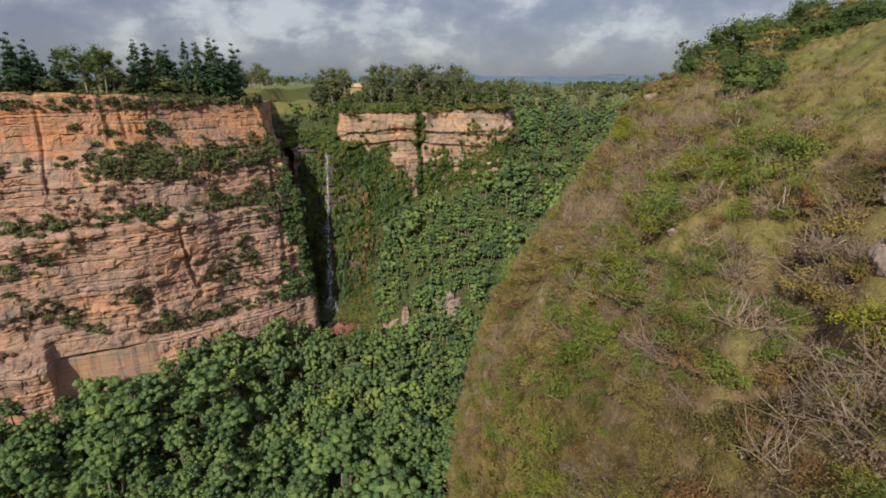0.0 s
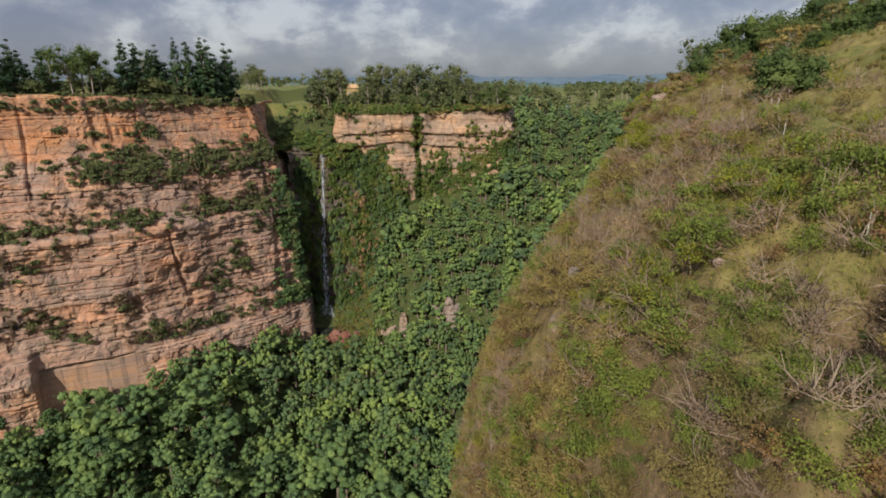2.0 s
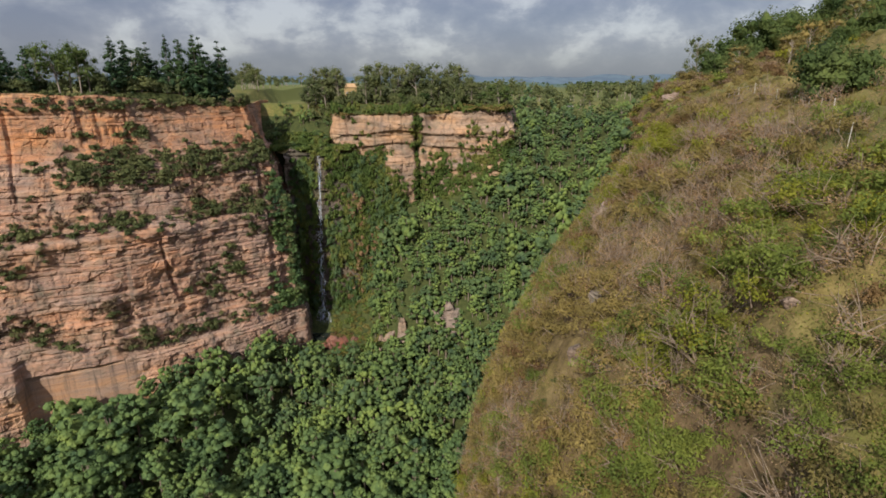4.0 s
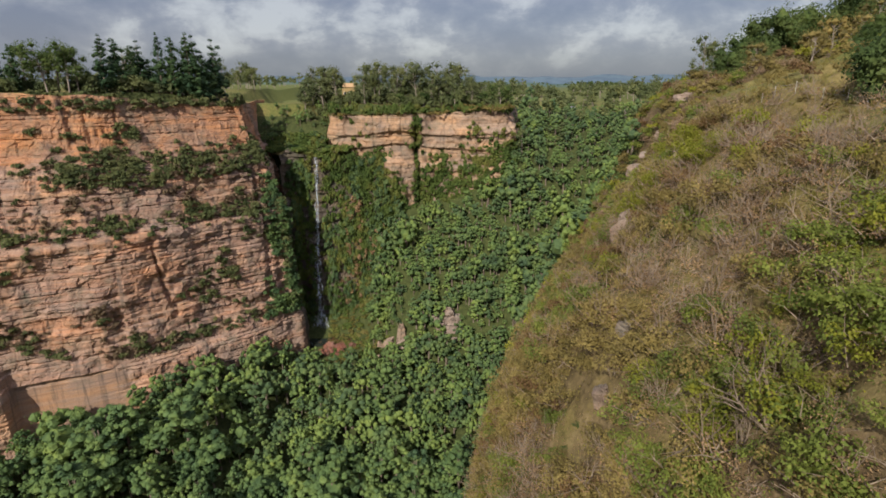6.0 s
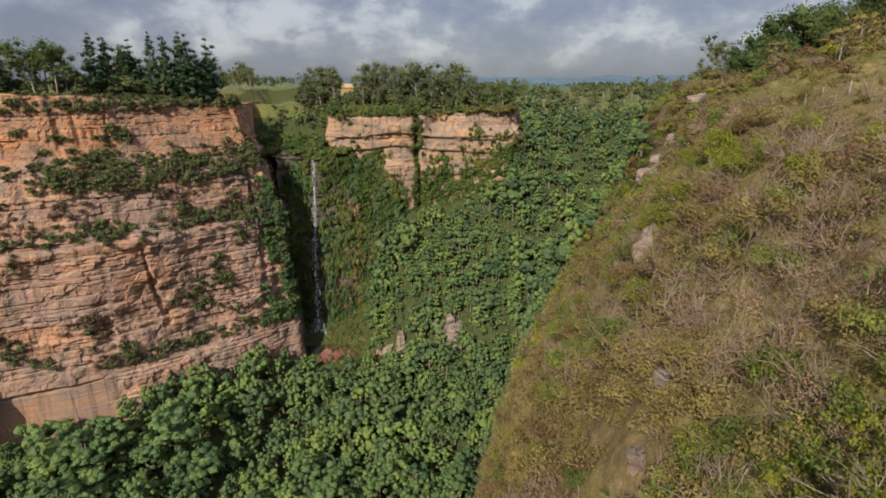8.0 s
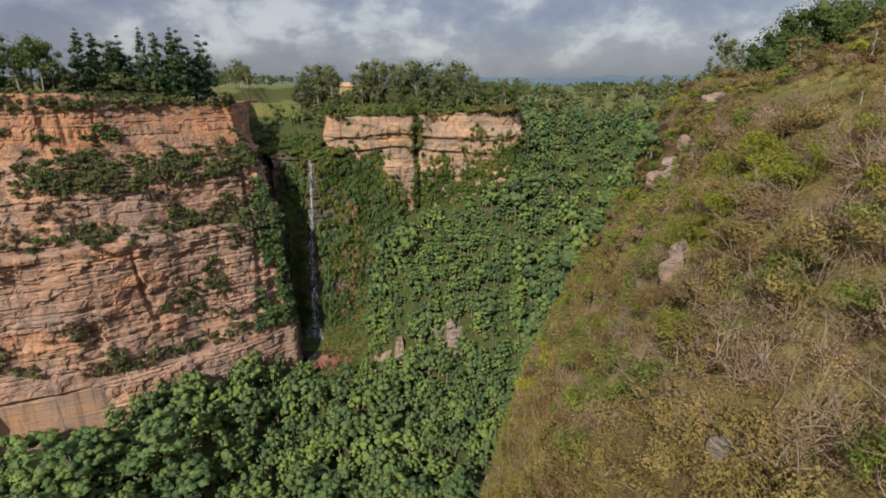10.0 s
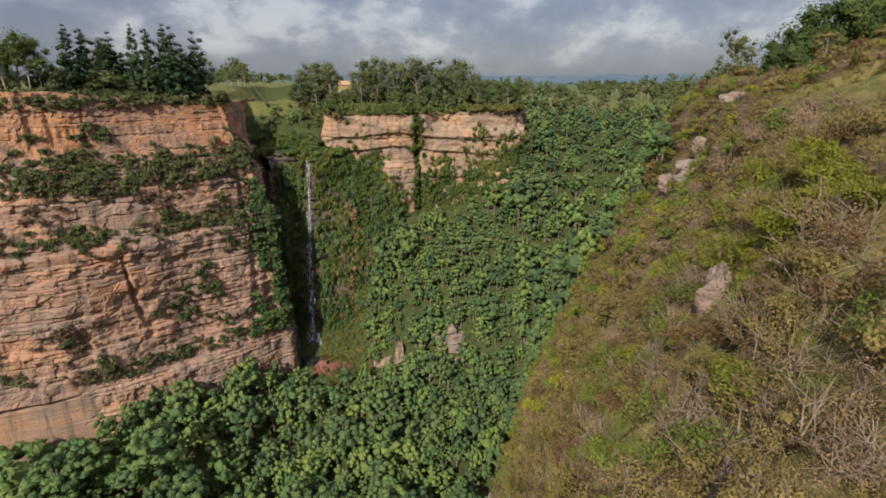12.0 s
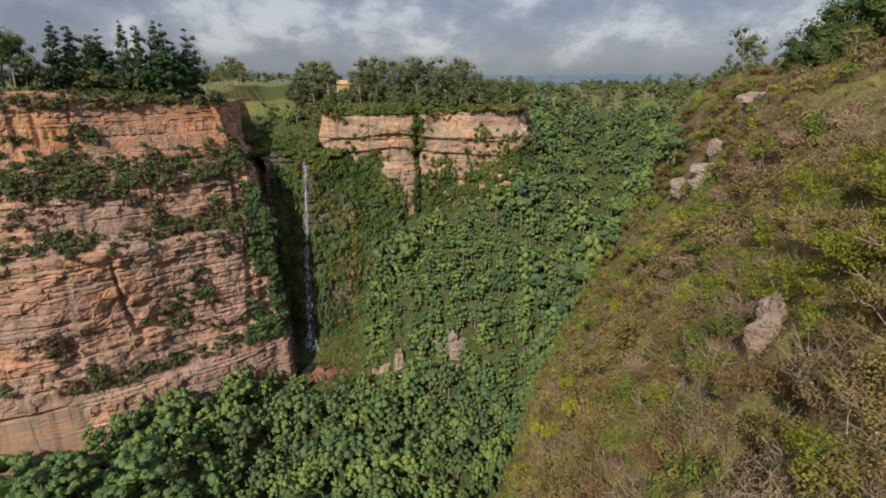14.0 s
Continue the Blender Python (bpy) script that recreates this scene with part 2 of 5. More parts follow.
def ground_material():
    """Earth with short grass: dry on the hill, greener on its shoulder and the fields, leaf litter under the forest."""
    k = Mat("ground_earth", 0.95, 0.1)
    patch = k.noise(0.055, 6, 0.6, distort=0.5)
    tuft = k.noise(1.1, 8, 0.7)
    grass = k.ramp(tuft, [(0.3, (0.08, 0.064, 0.025)), (0.5, (0.155, 0.122, 0.044)), (0.7, (0.235, 0.182, 0.07))])
    green = k.ramp(tuft, [(0.3, (0.05, 0.058, 0.016)), (0.5, (0.09, 0.096, 0.027)), (0.7, (0.14, 0.132, 0.042))])
    soil = k.ramp(tuft, [(0.3, (0.075, 0.052, 0.028)), (0.55, (0.15, 0.105, 0.055)), (0.75, (0.26, 0.185, 0.105))])
    top = k.mix(k.ramp(patch, [(0.42, (0, 0, 0)), (0.6, (1, 1, 1))]), grass, green)
    steep = k.t.nodes.new("ShaderNodeSeparateXYZ")
    k.link(k.geo.outputs["Normal"], steep.inputs[0])
    bare = k.calc("ADD", k.span(steep.outputs["Z"], 0.75, 0.35), k.calc("MULTIPLY", k.calc("SUBTRACT", patch, 0.5), 2.0))
    col = k.mix(k.span(bare, 0.2, 0.9), top, soil)
    far = k.xyz()
    field = k.noise(0.006, 3, 0.5, k.stretch((1, 0.5, 1)))
    meadow = k.ramp(field, [(0.35, (0.06, 0.09, 0.03)), (0.5, (0.15, 0.17, 0.05)), (0.6, (0.10, 0.12, 0.04)), (0.7, (0.22, 0.20, 0.08))])
    col = k.mix(k.span(far["Y"], 260, 340), col, k.mix(0.6, meadow, green))
    # distance haze painted into the colour of the far fields
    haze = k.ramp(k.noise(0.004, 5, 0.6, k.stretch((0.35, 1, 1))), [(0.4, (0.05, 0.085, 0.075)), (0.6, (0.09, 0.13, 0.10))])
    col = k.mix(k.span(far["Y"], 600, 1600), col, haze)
    k.bump(tuft, 0.8, 0.25)
    return k.done(col)


GROUND = ground_material()
_k = Mat("forest_floor", 0.95, 0.1)
_f = _k.noise(0.8, 7, 0.7)
_k.bump(_f, 0.8, 0.3)
FLOOR_EARTH = _k.done(_k.ramp(_f, [(0.3, (0.025, 0.03, 0.012)), (0.5, (0.045, 0.055, 0.018)), (0.7, (0.08, 0.085, 0.03))]))


def water_material(name, density):
    k = Mat(name, 0.35, 0.4)
    strand = k.noise(1.1, 6, 0.7, k.stretch((2.2, 2.2, 0.10)))
    cover_of = k.ramp(strand, [(0.42 - density, (0, 0, 0)), (0.66 - density, (1, 1, 1))])
    k.link(cover_of, k.bsdf.inputs["Alpha"])
    return k.done((0.46, 0.50, 0.54))


WATERFALL = water_material("falling_water", -0.04)
SPRAY = water_material("spray", -0.07)
_k = Mat("pool_water", 0.08, 0.5)
_k.bump(_k.noise(2.0, 4), 0.4, 0.05)
POOL = _k.done((0.02, 0.025, 0.02))


def plain_material(name, a, b, rough=0.7, scale=4.0):
    k = Mat(name, rough, 0.3)
    return k.done(k.ramp(k.noise(scale, 5), [(0.35, a), (0.65, b)]))


WALL_YELLOW = plain_material("ochre_wall", (0.29, 0.20, 0.085), (0.36, 0.25, 0.11))
WALL_WHITE = plain_material("white_wall", (0.50, 0.49, 0.46), (0.64, 0.63, 0.60))
ROOF_TILE = plain_material("clay_roof", (0.34, 0.21, 0.10), (0.43, 0.28, 0.14))
ROOF_TIN = plain_material("tin_roof", (0.30, 0.31, 0.32), (0.42, 0.43, 0.43), 0.6)
GLASS_DARK = plain_material("dark_window", (0.02, 0.025, 0.03), (0.04, 0.045, 0.05), 0.15)
WIRE = plain_material("wire", (0.25, 0.25, 0.25), (0.35, 0.34, 0.32), 0.5)
# the blue in the distant hills is aerial haze put into their colour
HILL_FAR = plain_material("hazed_distant_hills", (0.06, 0.09, 0.12), (0.085, 0.125, 0.15), 0.95, 0.012)


# ---- shapes ----
def lattice(ix, iy, iz, seed):
    h = (ix * 374761393 + iy * 668265263 + iz * 1274126177 + seed * 974711) & 0xFFFFFFFF
    h = ((h ^ (h >> 13)) * 1274126177) & 0xFFFFFFFF
    return ((h ^ (h >> 16)) & 0xFFFF) / 65535.0


def value_noise(x, y, z=0.0, seed=0):
    """Smooth noise in -1..1 on arrays."""
    x, y, z = np.broadcast_arrays(np.asarray(x, float), np.asarray(y, float), np.asarray(z, float))
    fx, fy, fz = np.floor(x), np.floor(y), np.floor(z)
    ix, iy, iz = (a.astype(np.int64) for a in (fx, fy, fz))
    u, v, w = ((a * a * (3 - 2 * a)) for a in (x - fx, y - fy, z - fz))
    total = 0
    for dx in (0, 1):
        for dy in (0, 1):
            for dz in (0, 1):
                total = total + lattice(ix + dx, iy + dy, iz + dz, seed) * (u if dx else 1 - u) * (v if dy else 1 - v) * (w if dz else 1 - w)
    return total * 2 - 1


def fbm(x, y, z=0.0, seed=0, octaves=4, gain=0.5):
    total, amp, f = 0, 1.0, 1.0
    for o in range(octaves):
        total = total + amp * value_noise(np.asarray(x) * f, np.asarray(y) * f, np.asarray(z) * f, seed + o)
        amp, f = amp * gain, f * 2.03
    return total


def smooth(a, b, x):
    u = np.clip((np.asarray(x, float) - a) / (b - a), 0, 1)
    return u * u * (3 - 2 * u)


def mesh_of(name, verts, faces, mats, shade=False):
    """A mesh from vertices and (faces, material index) groups of arrays."""
    me = bpy.data.meshes.new(name)
    verts = np.ascontiguousarray(verts, dtype=np.float32)
    me.vertices.add(len(verts))
    me.vertices.foreach_set("co", verts.ravel())
    flat = np.concatenate([np.asarray(f, np.int32).ravel() for f, _ in faces])
    counts = np.concatenate([np.full(len(f), np.asarray(f).shape[1], np.int32) for f, _ in faces])
    index = np.concatenate([np.full(len(f), i, np.int32) for f, i in faces])
    me.loops.add(len(flat))
    me.loops.foreach_set("vertex_index", flat)
    me.polygons.add(len(counts))
    me.polygons.foreach_set("loop_start", np.concatenate([[0], np.cumsum(counts)[:-1]]).astype(np.int32))
    me.polygons.foreach_set("material_index", index)
    me.polygons.foreach_set("use_smooth", np.full(len(counts), shade))
    for m in mats if isinstance(mats, (list, tuple)) else [mats]:
        me.materials.append(m)
    me.update(calc_edges=True)
    me.validate()
    return me


def part_mesh(name, me, parent, label=""):
    ob = new(name, me)
    ob.parent = parent
    return tagged(ob, label)


def part(name, bm, material, parent, label=""):
    me = bpy.data.meshes.new(name)
    bm.to_mesh(me)
    bm.free()
    me.materials.append(material)
    return part_mesh(name, me, parent, label)


def grid_faces(nu, nv):
    i = np.arange((nu - 1) * (nv - 1))
    a = (i // (nv - 1)) * nv + i % (nv - 1)
    return np.stack([a, a + nv, a + nv + 1, a + 1], 1)


class Soup:
    """Vertices and quads gathered into one mesh."""

    def __init__(self):
        self.v, self.f, self.n = [], [], 0

    def add(self, verts, faces, mat=0):
        self.v.append(np.asarray(verts, float))
        self.f.append((np.asarray(faces, np.int64) + self.n, mat))
        self.n += len(verts)
        return self

    def arrays(self):
        return np.concatenate(self.v), self.f

    def mesh(self, name, mats, shade=False):
        v, f = self.arrays()
        return mesh_of(name, v, f, mats, shade)


def tube(path, radii, sides=5):
    """A tapered limb along a path."""
    path, rings = np.asarray(path, float), []
    for i, p in enumerate(path):
        way = path[min(i + 1, len(path) - 1)] - path[max(i - 1, 0)]
        way /= np.linalg.norm(way) + 1e-9
        a = np.cross(way, (0.31, 0.95, 0.05) if abs(way[2]) > 0.5 else (0, 0, 1))
        a /= np.linalg.norm(a) + 1e-9
        b = np.cross(way, a)
        ang = np.arange(sides) * 2 * np.pi / sides
        rings.append(p + radii[i] * (np.cos(ang)[:, None] * a + np.sin(ang)[:, None] * b))
    v = np.concatenate(rings)
    f = [[i * sides + j, i * sides + (j + 1) % sides, (i + 1) * sides + (j + 1) % sides, (i + 1) * sides + j]
         for i in range(len(path) - 1) for j in range(sides)]
    return v, np.array(f)


def leaf_quads(rng, centres, normals, length, width, tri=False):
    """Leaves: pointed four-cornered (or three-cornered) blades lying across the given normals."""
    n = len(centres)
    nn = normals / (np.linalg.norm(normals, axis=1, keepdims=True) + 1e-9)
    t = np.cross(nn, rng.normal(size=(n, 3)))
    t /= np.linalg.norm(t, axis=1, keepdims=True) + 1e-9
    b = np.cross(nn, t)
    ln = (length * rng.uniform(0.6, 1.25, (n, 1)))
    wd = (width * rng.uniform(0.6, 1.25, (n, 1)))
    if tri:
        v = np.stack([centres - t * ln * 0.5 - b * wd * 0.45, centres + t * ln * 0.6, centres - t * ln * 0.3 + b * wd * 0.75], 1).reshape(-1, 3)
        return v, np.arange(n * 3).reshape(n, 3)
    v = np.stack([centres - t * ln * 0.5, centres + b * wd * 0.5 + nn * wd * 0.12, centres + t * ln * 0.5, centres - b * wd * 0.5 + nn * wd * 0.12], 1).reshape(-1, 3)
    return v, np.arange(n * 4).reshape(n, 4)


ICO_V, ICO_F = None, None


def ico():
    global ICO_V, ICO_F
    if ICO_V is None:
        ICO_V = np.array([(1, 0, 0), (0, 1, 0), (-1, 0, 0), (0, -1, 0), (0, 0, 1), (0, 0, -1)], float)
        ICO_F = np.array([(0, 1, 4), (1, 2, 4), (2, 3, 4), (3, 0, 4), (1, 0, 5), (2, 1, 5), (3, 2, 5), (0, 3, 5)])
    return ICO_V, ICO_F


def dome():
    """A small rounded core: an octahedron split once."""
    v, f = ico()
    v, out, seen = [tuple(q) for q in v], [], {}

    def half(a, b):
        key = (min(a, b), max(a, b))
        if key not in seen:
            m = np.add(v[a], v[b])
            v.append(tuple(m / np.linalg.norm(m)))
            seen[key] = len(v) - 1
        return seen[key]

    for a, b, c in f:
        ab, bc, ca = half(a, b), half(b, c), half(c, a)
        out += [(a, ab, ca), (ab, b, bc), (ca, bc, c), (ab, bc, ca)]
    return np.array(v), np.array(out)


def ball_ways(rng, n, floor=-0.35):
    d = rng.normal(size=(n * 3 + 24, 3))
    d /= np.linalg.norm(d, axis=1, keepdims=True)
    return d[d[:, 2] > floor][:n]


def clumps(rng, soup, centres, radii, leaves, length, width, mat=0, core=0.46, flat=1.0, tri=False, tight=False):
    """Leaf clumps: ragged inner cores under a loose skin of single leaves."""
    iv, jf = dome() if tight else ico()
    for c, r in zip(centres, radii):
        if core:
            soup.add(c + iv * r * core * rng.uniform(0.75, 1.15, (len(iv), 1)) * (1, 1, flat), jf, mat)
        d = ball_ways(rng, leaves)
        at = c + d * r * rng.uniform(0.84 if tight else 0.72, 1.12, (len(d), 1)) * (1, 1, flat)
        v, f = leaf_quads(rng, at, d + rng.normal(0, 0.3 if tight else 0.42, d.shape) + (0, 0, 0.25), length, width, tri)
        soup.add(v, f, mat)


def broadleaf(seed, height, radius, blobs, leaves, length, tri=False, limbs=6, low=0.32, lump=(0.30, 0.52), full=False):
    """Trunk and crown soups of a leafy tree, clothed well down."""
    rng = np.random.default_rng(seed)
    wood, crown = Soup(), Soup()
    half = height * (1 - low) / 2
    ways = ball_ways(rng, blobs, -0.45 if full else -0.85)
    centres = ways * rng.uniform(0.62 if full else 0.45, 0.88, (len(ways), 1)) * (radius, radius, half) + (0, 0, height - half)
    centres[:, :2] += rng.normal(0, 0.12 * radius, (len(ways), 2))
    centres[0] = (0, 0, height - radius * 0.35)
    centres[1] = (0, 0, height - half)
    radii = radius * rng.uniform(*lump, len(centres))
    radii[1] = radius * (0.55 if full else 0.6)
    bend = rng.normal(0, 0.25, (4, 3)) * (1, 1, 0) * np.array([[0], [0.4], [0.8], [1.0]])
    trunk = np.array([(0, 0, -1.0), (0, 0, height * 0.25), (0, 0, height * 0.5), (0, 0, height * 0.75)]) + bend
    wood.add(*tube(trunk, [0.28, 0.22, 0.17, 0.08], 5))
    for c in centres[2:2 + limbs]:
        root = trunk[1] + (trunk[2] - trunk[1]) * rng.uniform(0.2, 1.0)
        wood.add(*tube([root, (root + c) / 2 + (0, 0, -0.3), c], [0.11, 0.07, 0.03], 3))
    clumps(rng, crown, centres, radii, leaves, length, length * 0.7, core=0.88 if full else 0.6, tri=tri, tight=full)
    return wood, crown


def conifer(seed, height, radius, tiers, leaves, length, bare=0.15):
    """A tall dark tree with drooping, irregular tiers of branches."""
    rng = np.random.default_rng(seed)
    wood, crown = Soup(), Soup()
    wood.add(*tube([(0, 0, -1), (0.1, 0, height * 0.5), (0, 0.05, height * 0.97)], [0.34, 0.2, 0.04], 6))
    centres, radii = [], []
    for i in range(tiers):
        f = i / (tiers - 1)
        z = height * (bare + (0.98 - bare) * f)
        reach = radius * min(1.0, 0.55 + 2.2 * f) * (1 - f) ** 0.55 * rng.uniform(0.7, 1.15) + 0.3
        count = 5 if f < 0.6 else 3
        for a in rng.uniform(0, 6.28) + np.arange(count) * (6.28 / count):
            q = rng.uniform(0.15, 1.1)
            tip = np.array([math.cos(a) * reach * q, math.sin(a) * reach * q, z - 0.2 * reach * q + rng.normal(0, 0.8)])
            wood.add(*tube([(0, 0, z - 0.4), tip], [0.07, 0.02], 3))
            centres.append(tip)
            radii.append(0.45 + 0.42 * reach * rng.uniform(0.6, 1.2))
    clumps(rng, crown, np.array(centres), np.array(radii), leaves, length, length * 0.4, 0, 0.62, 0.8)
    return wood, crown


def gum_tree(seed, height, radius, blobs, leaves, length, tri=False):
    """A eucalyptus: tall pale stems, open tufts of foliage at the limbs' ends."""
    rng = np.random.default_rng(seed)
    wood, crown = Soup(), Soup()
    lean = rng.normal(0, 0.5, 2)
    top = np.array([lean[0], lean[1], height * 0.85])
    trunk = [(0, 0, -1), (lean[0] * 0.3, lean[1] * 0.2, height * 0.35), (lean[0] * 0.7, lean[1] * 0.8, height * 0.62), top]
    wood.add(*tube(trunk, [0.25, 0.19, 0.13, 0.05], 5))
    centres, radii = [top + (0, 0, 0.4)], [radius * 0.42]
    for i in range(blobs):
        f = rng.uniform(0.12, 1.0)
        a = rng.uniform(0, 6.28)
        root = np.array([lean[0] * f * 0.9, lean[1] * f * 0.9, height * (0.16 + 0.62 * f)])
        reach = radius * rng.uniform(0.35, 1.0) * (1.15 - 0.5 * f)
        c = root + (math.cos(a) * reach, math.sin(a) * reach, reach * rng.uniform(0.4, 1.1))
        wood.add(*tube([root, (root + c) / 2 + (0, 0, 0.2), c], [0.08, 0.05, 0.02], 3))
        centres.append(c)
        radii.append(radius * rng.uniform(0.22, 0.42))
    clumps(rng, crown, np.array(centres), np.array(radii), leaves, length, length * 0.4, 0, 0.5, tri=tri)
    return wood, crown


def shrub(seed, radius, blobs, leaves, length, twigs=6, flat=0.8, tri=False, lump=(0.28, 0.5), tight=False):
    rng = np.random.default_rng(seed)
    s = Soup()
    ways = ball_ways(rng, blobs, 0.0)
    c = ways * radius * rng.uniform(0.25, 0.8, (len(ways), 1)) * (1, 1, flat) + (0, 0, radius * 0.2)
    clumps(rng, s, c, radius * rng.uniform(*lump, len(c)), leaves, length, length * (0.75 if tri else 0.55), 0, 0.8 if tight else 0.0 if twigs else 0.36, tri=tri, tight=tight)
    for i in range(twigs):
        d = ball_ways(rng, 1, 0.25)[0]
        s.add(*tube([(0, 0, -0.1), d * radius * 0.6 + rng.normal(0, 0.05, 3), d * radius * rng.uniform(0.9, 1.3)], [0.022, 0.014, 0.006], 3), 1)
    return s


def dry_brush(seed, radius, sticks, leaves, length, tri=False):
    """A leafless or half-leafless thicket of fine grey-brown twigs."""
    rng = np.random.default_rng(seed)
    s = Soup()
    for i in range(sticks):
        d = ball_ways(rng, 1, 0.15)[0]
        root = rng.normal(0, radius * 0.25, 3) * (1, 1, 0)
        mid = root + d * radius * rng.uniform(0.4, 0.6)
        tip = mid + (d + rng.normal(0, 0.45, 3)) * radius * rng.uniform(0.3, 0.6)
        s.add(*tube([root, mid, tip], [0.022, 0.015, 0.005], 3), 1)
        for j in range(2):
            s.add(*tube([mid, mid + (d + rng.normal(0, 0.6, 3)) * radius * 0.4], [0.011, 0.004], 3), 1)
    d = ball_ways(rng, leaves, -0.05)
    at = d * radius * rng.uniform(0.35, 0.95, (len(d), 1)) * (1, 1, 0.8)
    s.add(*leaf_quads(rng, at, d + rng.normal(0, 0.6, d.shape), length, length * 0.55, tri), 0)
    return s


def tuft(seed, radius, blades, height):
    rng = np.random.default_rng(seed)
    a = rng.uniform(0, 6.28, blades)
    root = np.stack([np.cos(a), np.sin(a), np.zeros(blades)], 1) * radius * rng.uniform(0, 1, (blades, 1))
    tip = root * 1.7 + np.stack([rng.normal(0, 0.12, blades), rng.normal(0, 0.12, blades), height * rng.uniform(0.5, 1.1, blades)], 1)
    side = np.stack([-np.sin(a), np.cos(a), np.zeros(blades)], 1) * 0.03
    v = np.stack([root - side, root + side, tip + side * 0.3, tip - side * 0.3], 1).reshape(-1, 3)
    return Soup().add(v, np.arange(blades * 4).reshape(-1, 4), 0)


def dead_tree(seed, height):
    rng = np.random.default_rng(seed)
    s = Soup()

    def limb(root, way, length, r, depth):
        mid = root + way * length * 0.5 + rng.normal(0, 0.06 * length, 3)
        tip = mid + (way + rng.normal(0, 0.18, 3)) * length * 0.5
        s.add(*tube([root, mid, tip], [r, r * 0.75, r * 0.45], 4))
        if depth:
            for k in range(3 if depth > 1 else 4):
                q = root + (tip - root) * rng.uniform(0.35, 0.98)
                w = way + rng.normal(0, 0.45, 3) + (0, 0, 0.1)
                limb(q, w / np.linalg.norm(w), length * rng.uniform(0.4, 0.65), r * 0.5, depth - 1)

    for i in range(4):
        w = np.array([*rng.normal(0, 0.35, 2), 1.0])
        limb(np.array([*rng.normal(0, 0.1, 2), -0.2]), w / np.linalg.norm(w), height * rng.uniform(0.6, 0.9), 0.05, 3)
    return s


def spread(template, at, scales, turns, tilts=None):
    """Many turned and scaled copies of a template, as one vertex array and face groups."""
    v, groups = template.arrays()
    n, m = len(at), len(v)
    c, s = np.cos(turns), np.sin(turns)
    sc = np.asarray(scales).reshape(n, -1) * np.ones((1, 3))
    x, y, z = v[None, :, 0] * sc[:, :1], v[None, :, 1] * sc[:, 1:2], v[None, :, 2] * sc[:, 2:3]
    out = np.stack([x * c[:, None] - y * s[:, None], x * s[:, None] + y * c[:, None], np.broadcast_to(z, x.shape)], 2)
    if tilts is not None:
        out[:, :, :2] += tilts[:, None, :] * out[:, :, 2:3]
    out += at[:, None, :]
    shift = (np.arange(n) * m)[:, None, None]
    return out.reshape(-1, 3), [((f[None] + shift).reshape(-1, f.shape[1]), i) for f, i in groups]


def thicket(name, templates, at, sizes, mats, label, category, rng, tilts=None, tall=1.0):
    """One uncountable mass of plants, as one object of kind stuff."""
    if not len(at):
        return None
    pick = rng.integers(0, len(templates), len(at))
    soup = Soup()
    for i, tpl in enumerate(templates):
        sel = pick == i
        if not sel.any():
            continue
        sc = sizes[sel][:, None] * rng.uniform(0.8, 1.2, (sel.sum(), 3)) * (1, 1, tall)
        v, groups = spread(tpl, at[sel], sc, rng.uniform(0, 6.28, sel.sum()), None if tilts is None else tilts[sel])
        base = soup.n
        soup.v.append(v)
        for f, k in groups:
            soup.f.append((f + base, k))
        soup.n += len(v)
    return tagged(new(name, soup.mesh(name, mats)), label, category, kind="stuff")


# ---- the lie of the land ----
# Contours of the hillside: for each station along the gorge, how far to the side it reaches each height.
HILL_Y = [-60, 30, 50, 65, 80, 100, 120, 140, 165, 190, 250, 330]
HILL_Z = [-40, 20, 63, 83, 91, 97, 101, 106, 118]
HILL_X = [
    [-14, -12, -11, -10, -9, -5, 0, 4, 8, 14, 42, 84],
    [-4, -2, -1, -0.5, 1, 4.5, 8.5, 14, 22, 32, 60, 98],
    [4, 4, 3, 3.8, 6.5, 13, 20.5, 30, 39, 49, 77, 110],
    [9, 8.5, 7, 8.8, 15, 25, 34, 44, 50, 59, 86, 118],
    [11, 11.8, 11.2, 14.2, 21, 31, 41, 49.5, 52.5, 62, 90, 121],
    [14, 14.5, 15.6, 18.5, 25, 34, 43.5, 52, 55, 65, 94, 125],
    [18, 18.8, 18.5, 22.5, 28.5, 36, 45.5, 53.5, 57, 68, 98, 130],
    [26, 26, 27, 29, 37, 42, 48, 55.5, 61, 82, 110, 142],
    [62, 58, 57, 60, 69, 80, 88, 92, 104, 140, 168, 200],
]
# small hollows in the hillside: x, y, radius, depth
HOLLOWS = [(14.3, 18.8, 1.4, 3.0), (15.2, 20.6, 1.2, 3.2), (6.0, 38.6, 1.0, 3.0), (12.5, 68.0, 1.2, 3.0), (16.6, 75.4, 1.2, 3.6), (12.6, 65.5, 1.0, 3.5), (11.2, 60.6, 1.1, 3.5),
           (10.1, 75.7, 1.1, 3.5), (14.3, 54.4, 1.0, 3.0), (15.4, 38.6, 0.9, 3.0), (14.6, 36.4, 0.9, 3.0), (18.6, 50.5, 1.0, 3.0), (20.6, 59.5, 1.0, 3.0)]
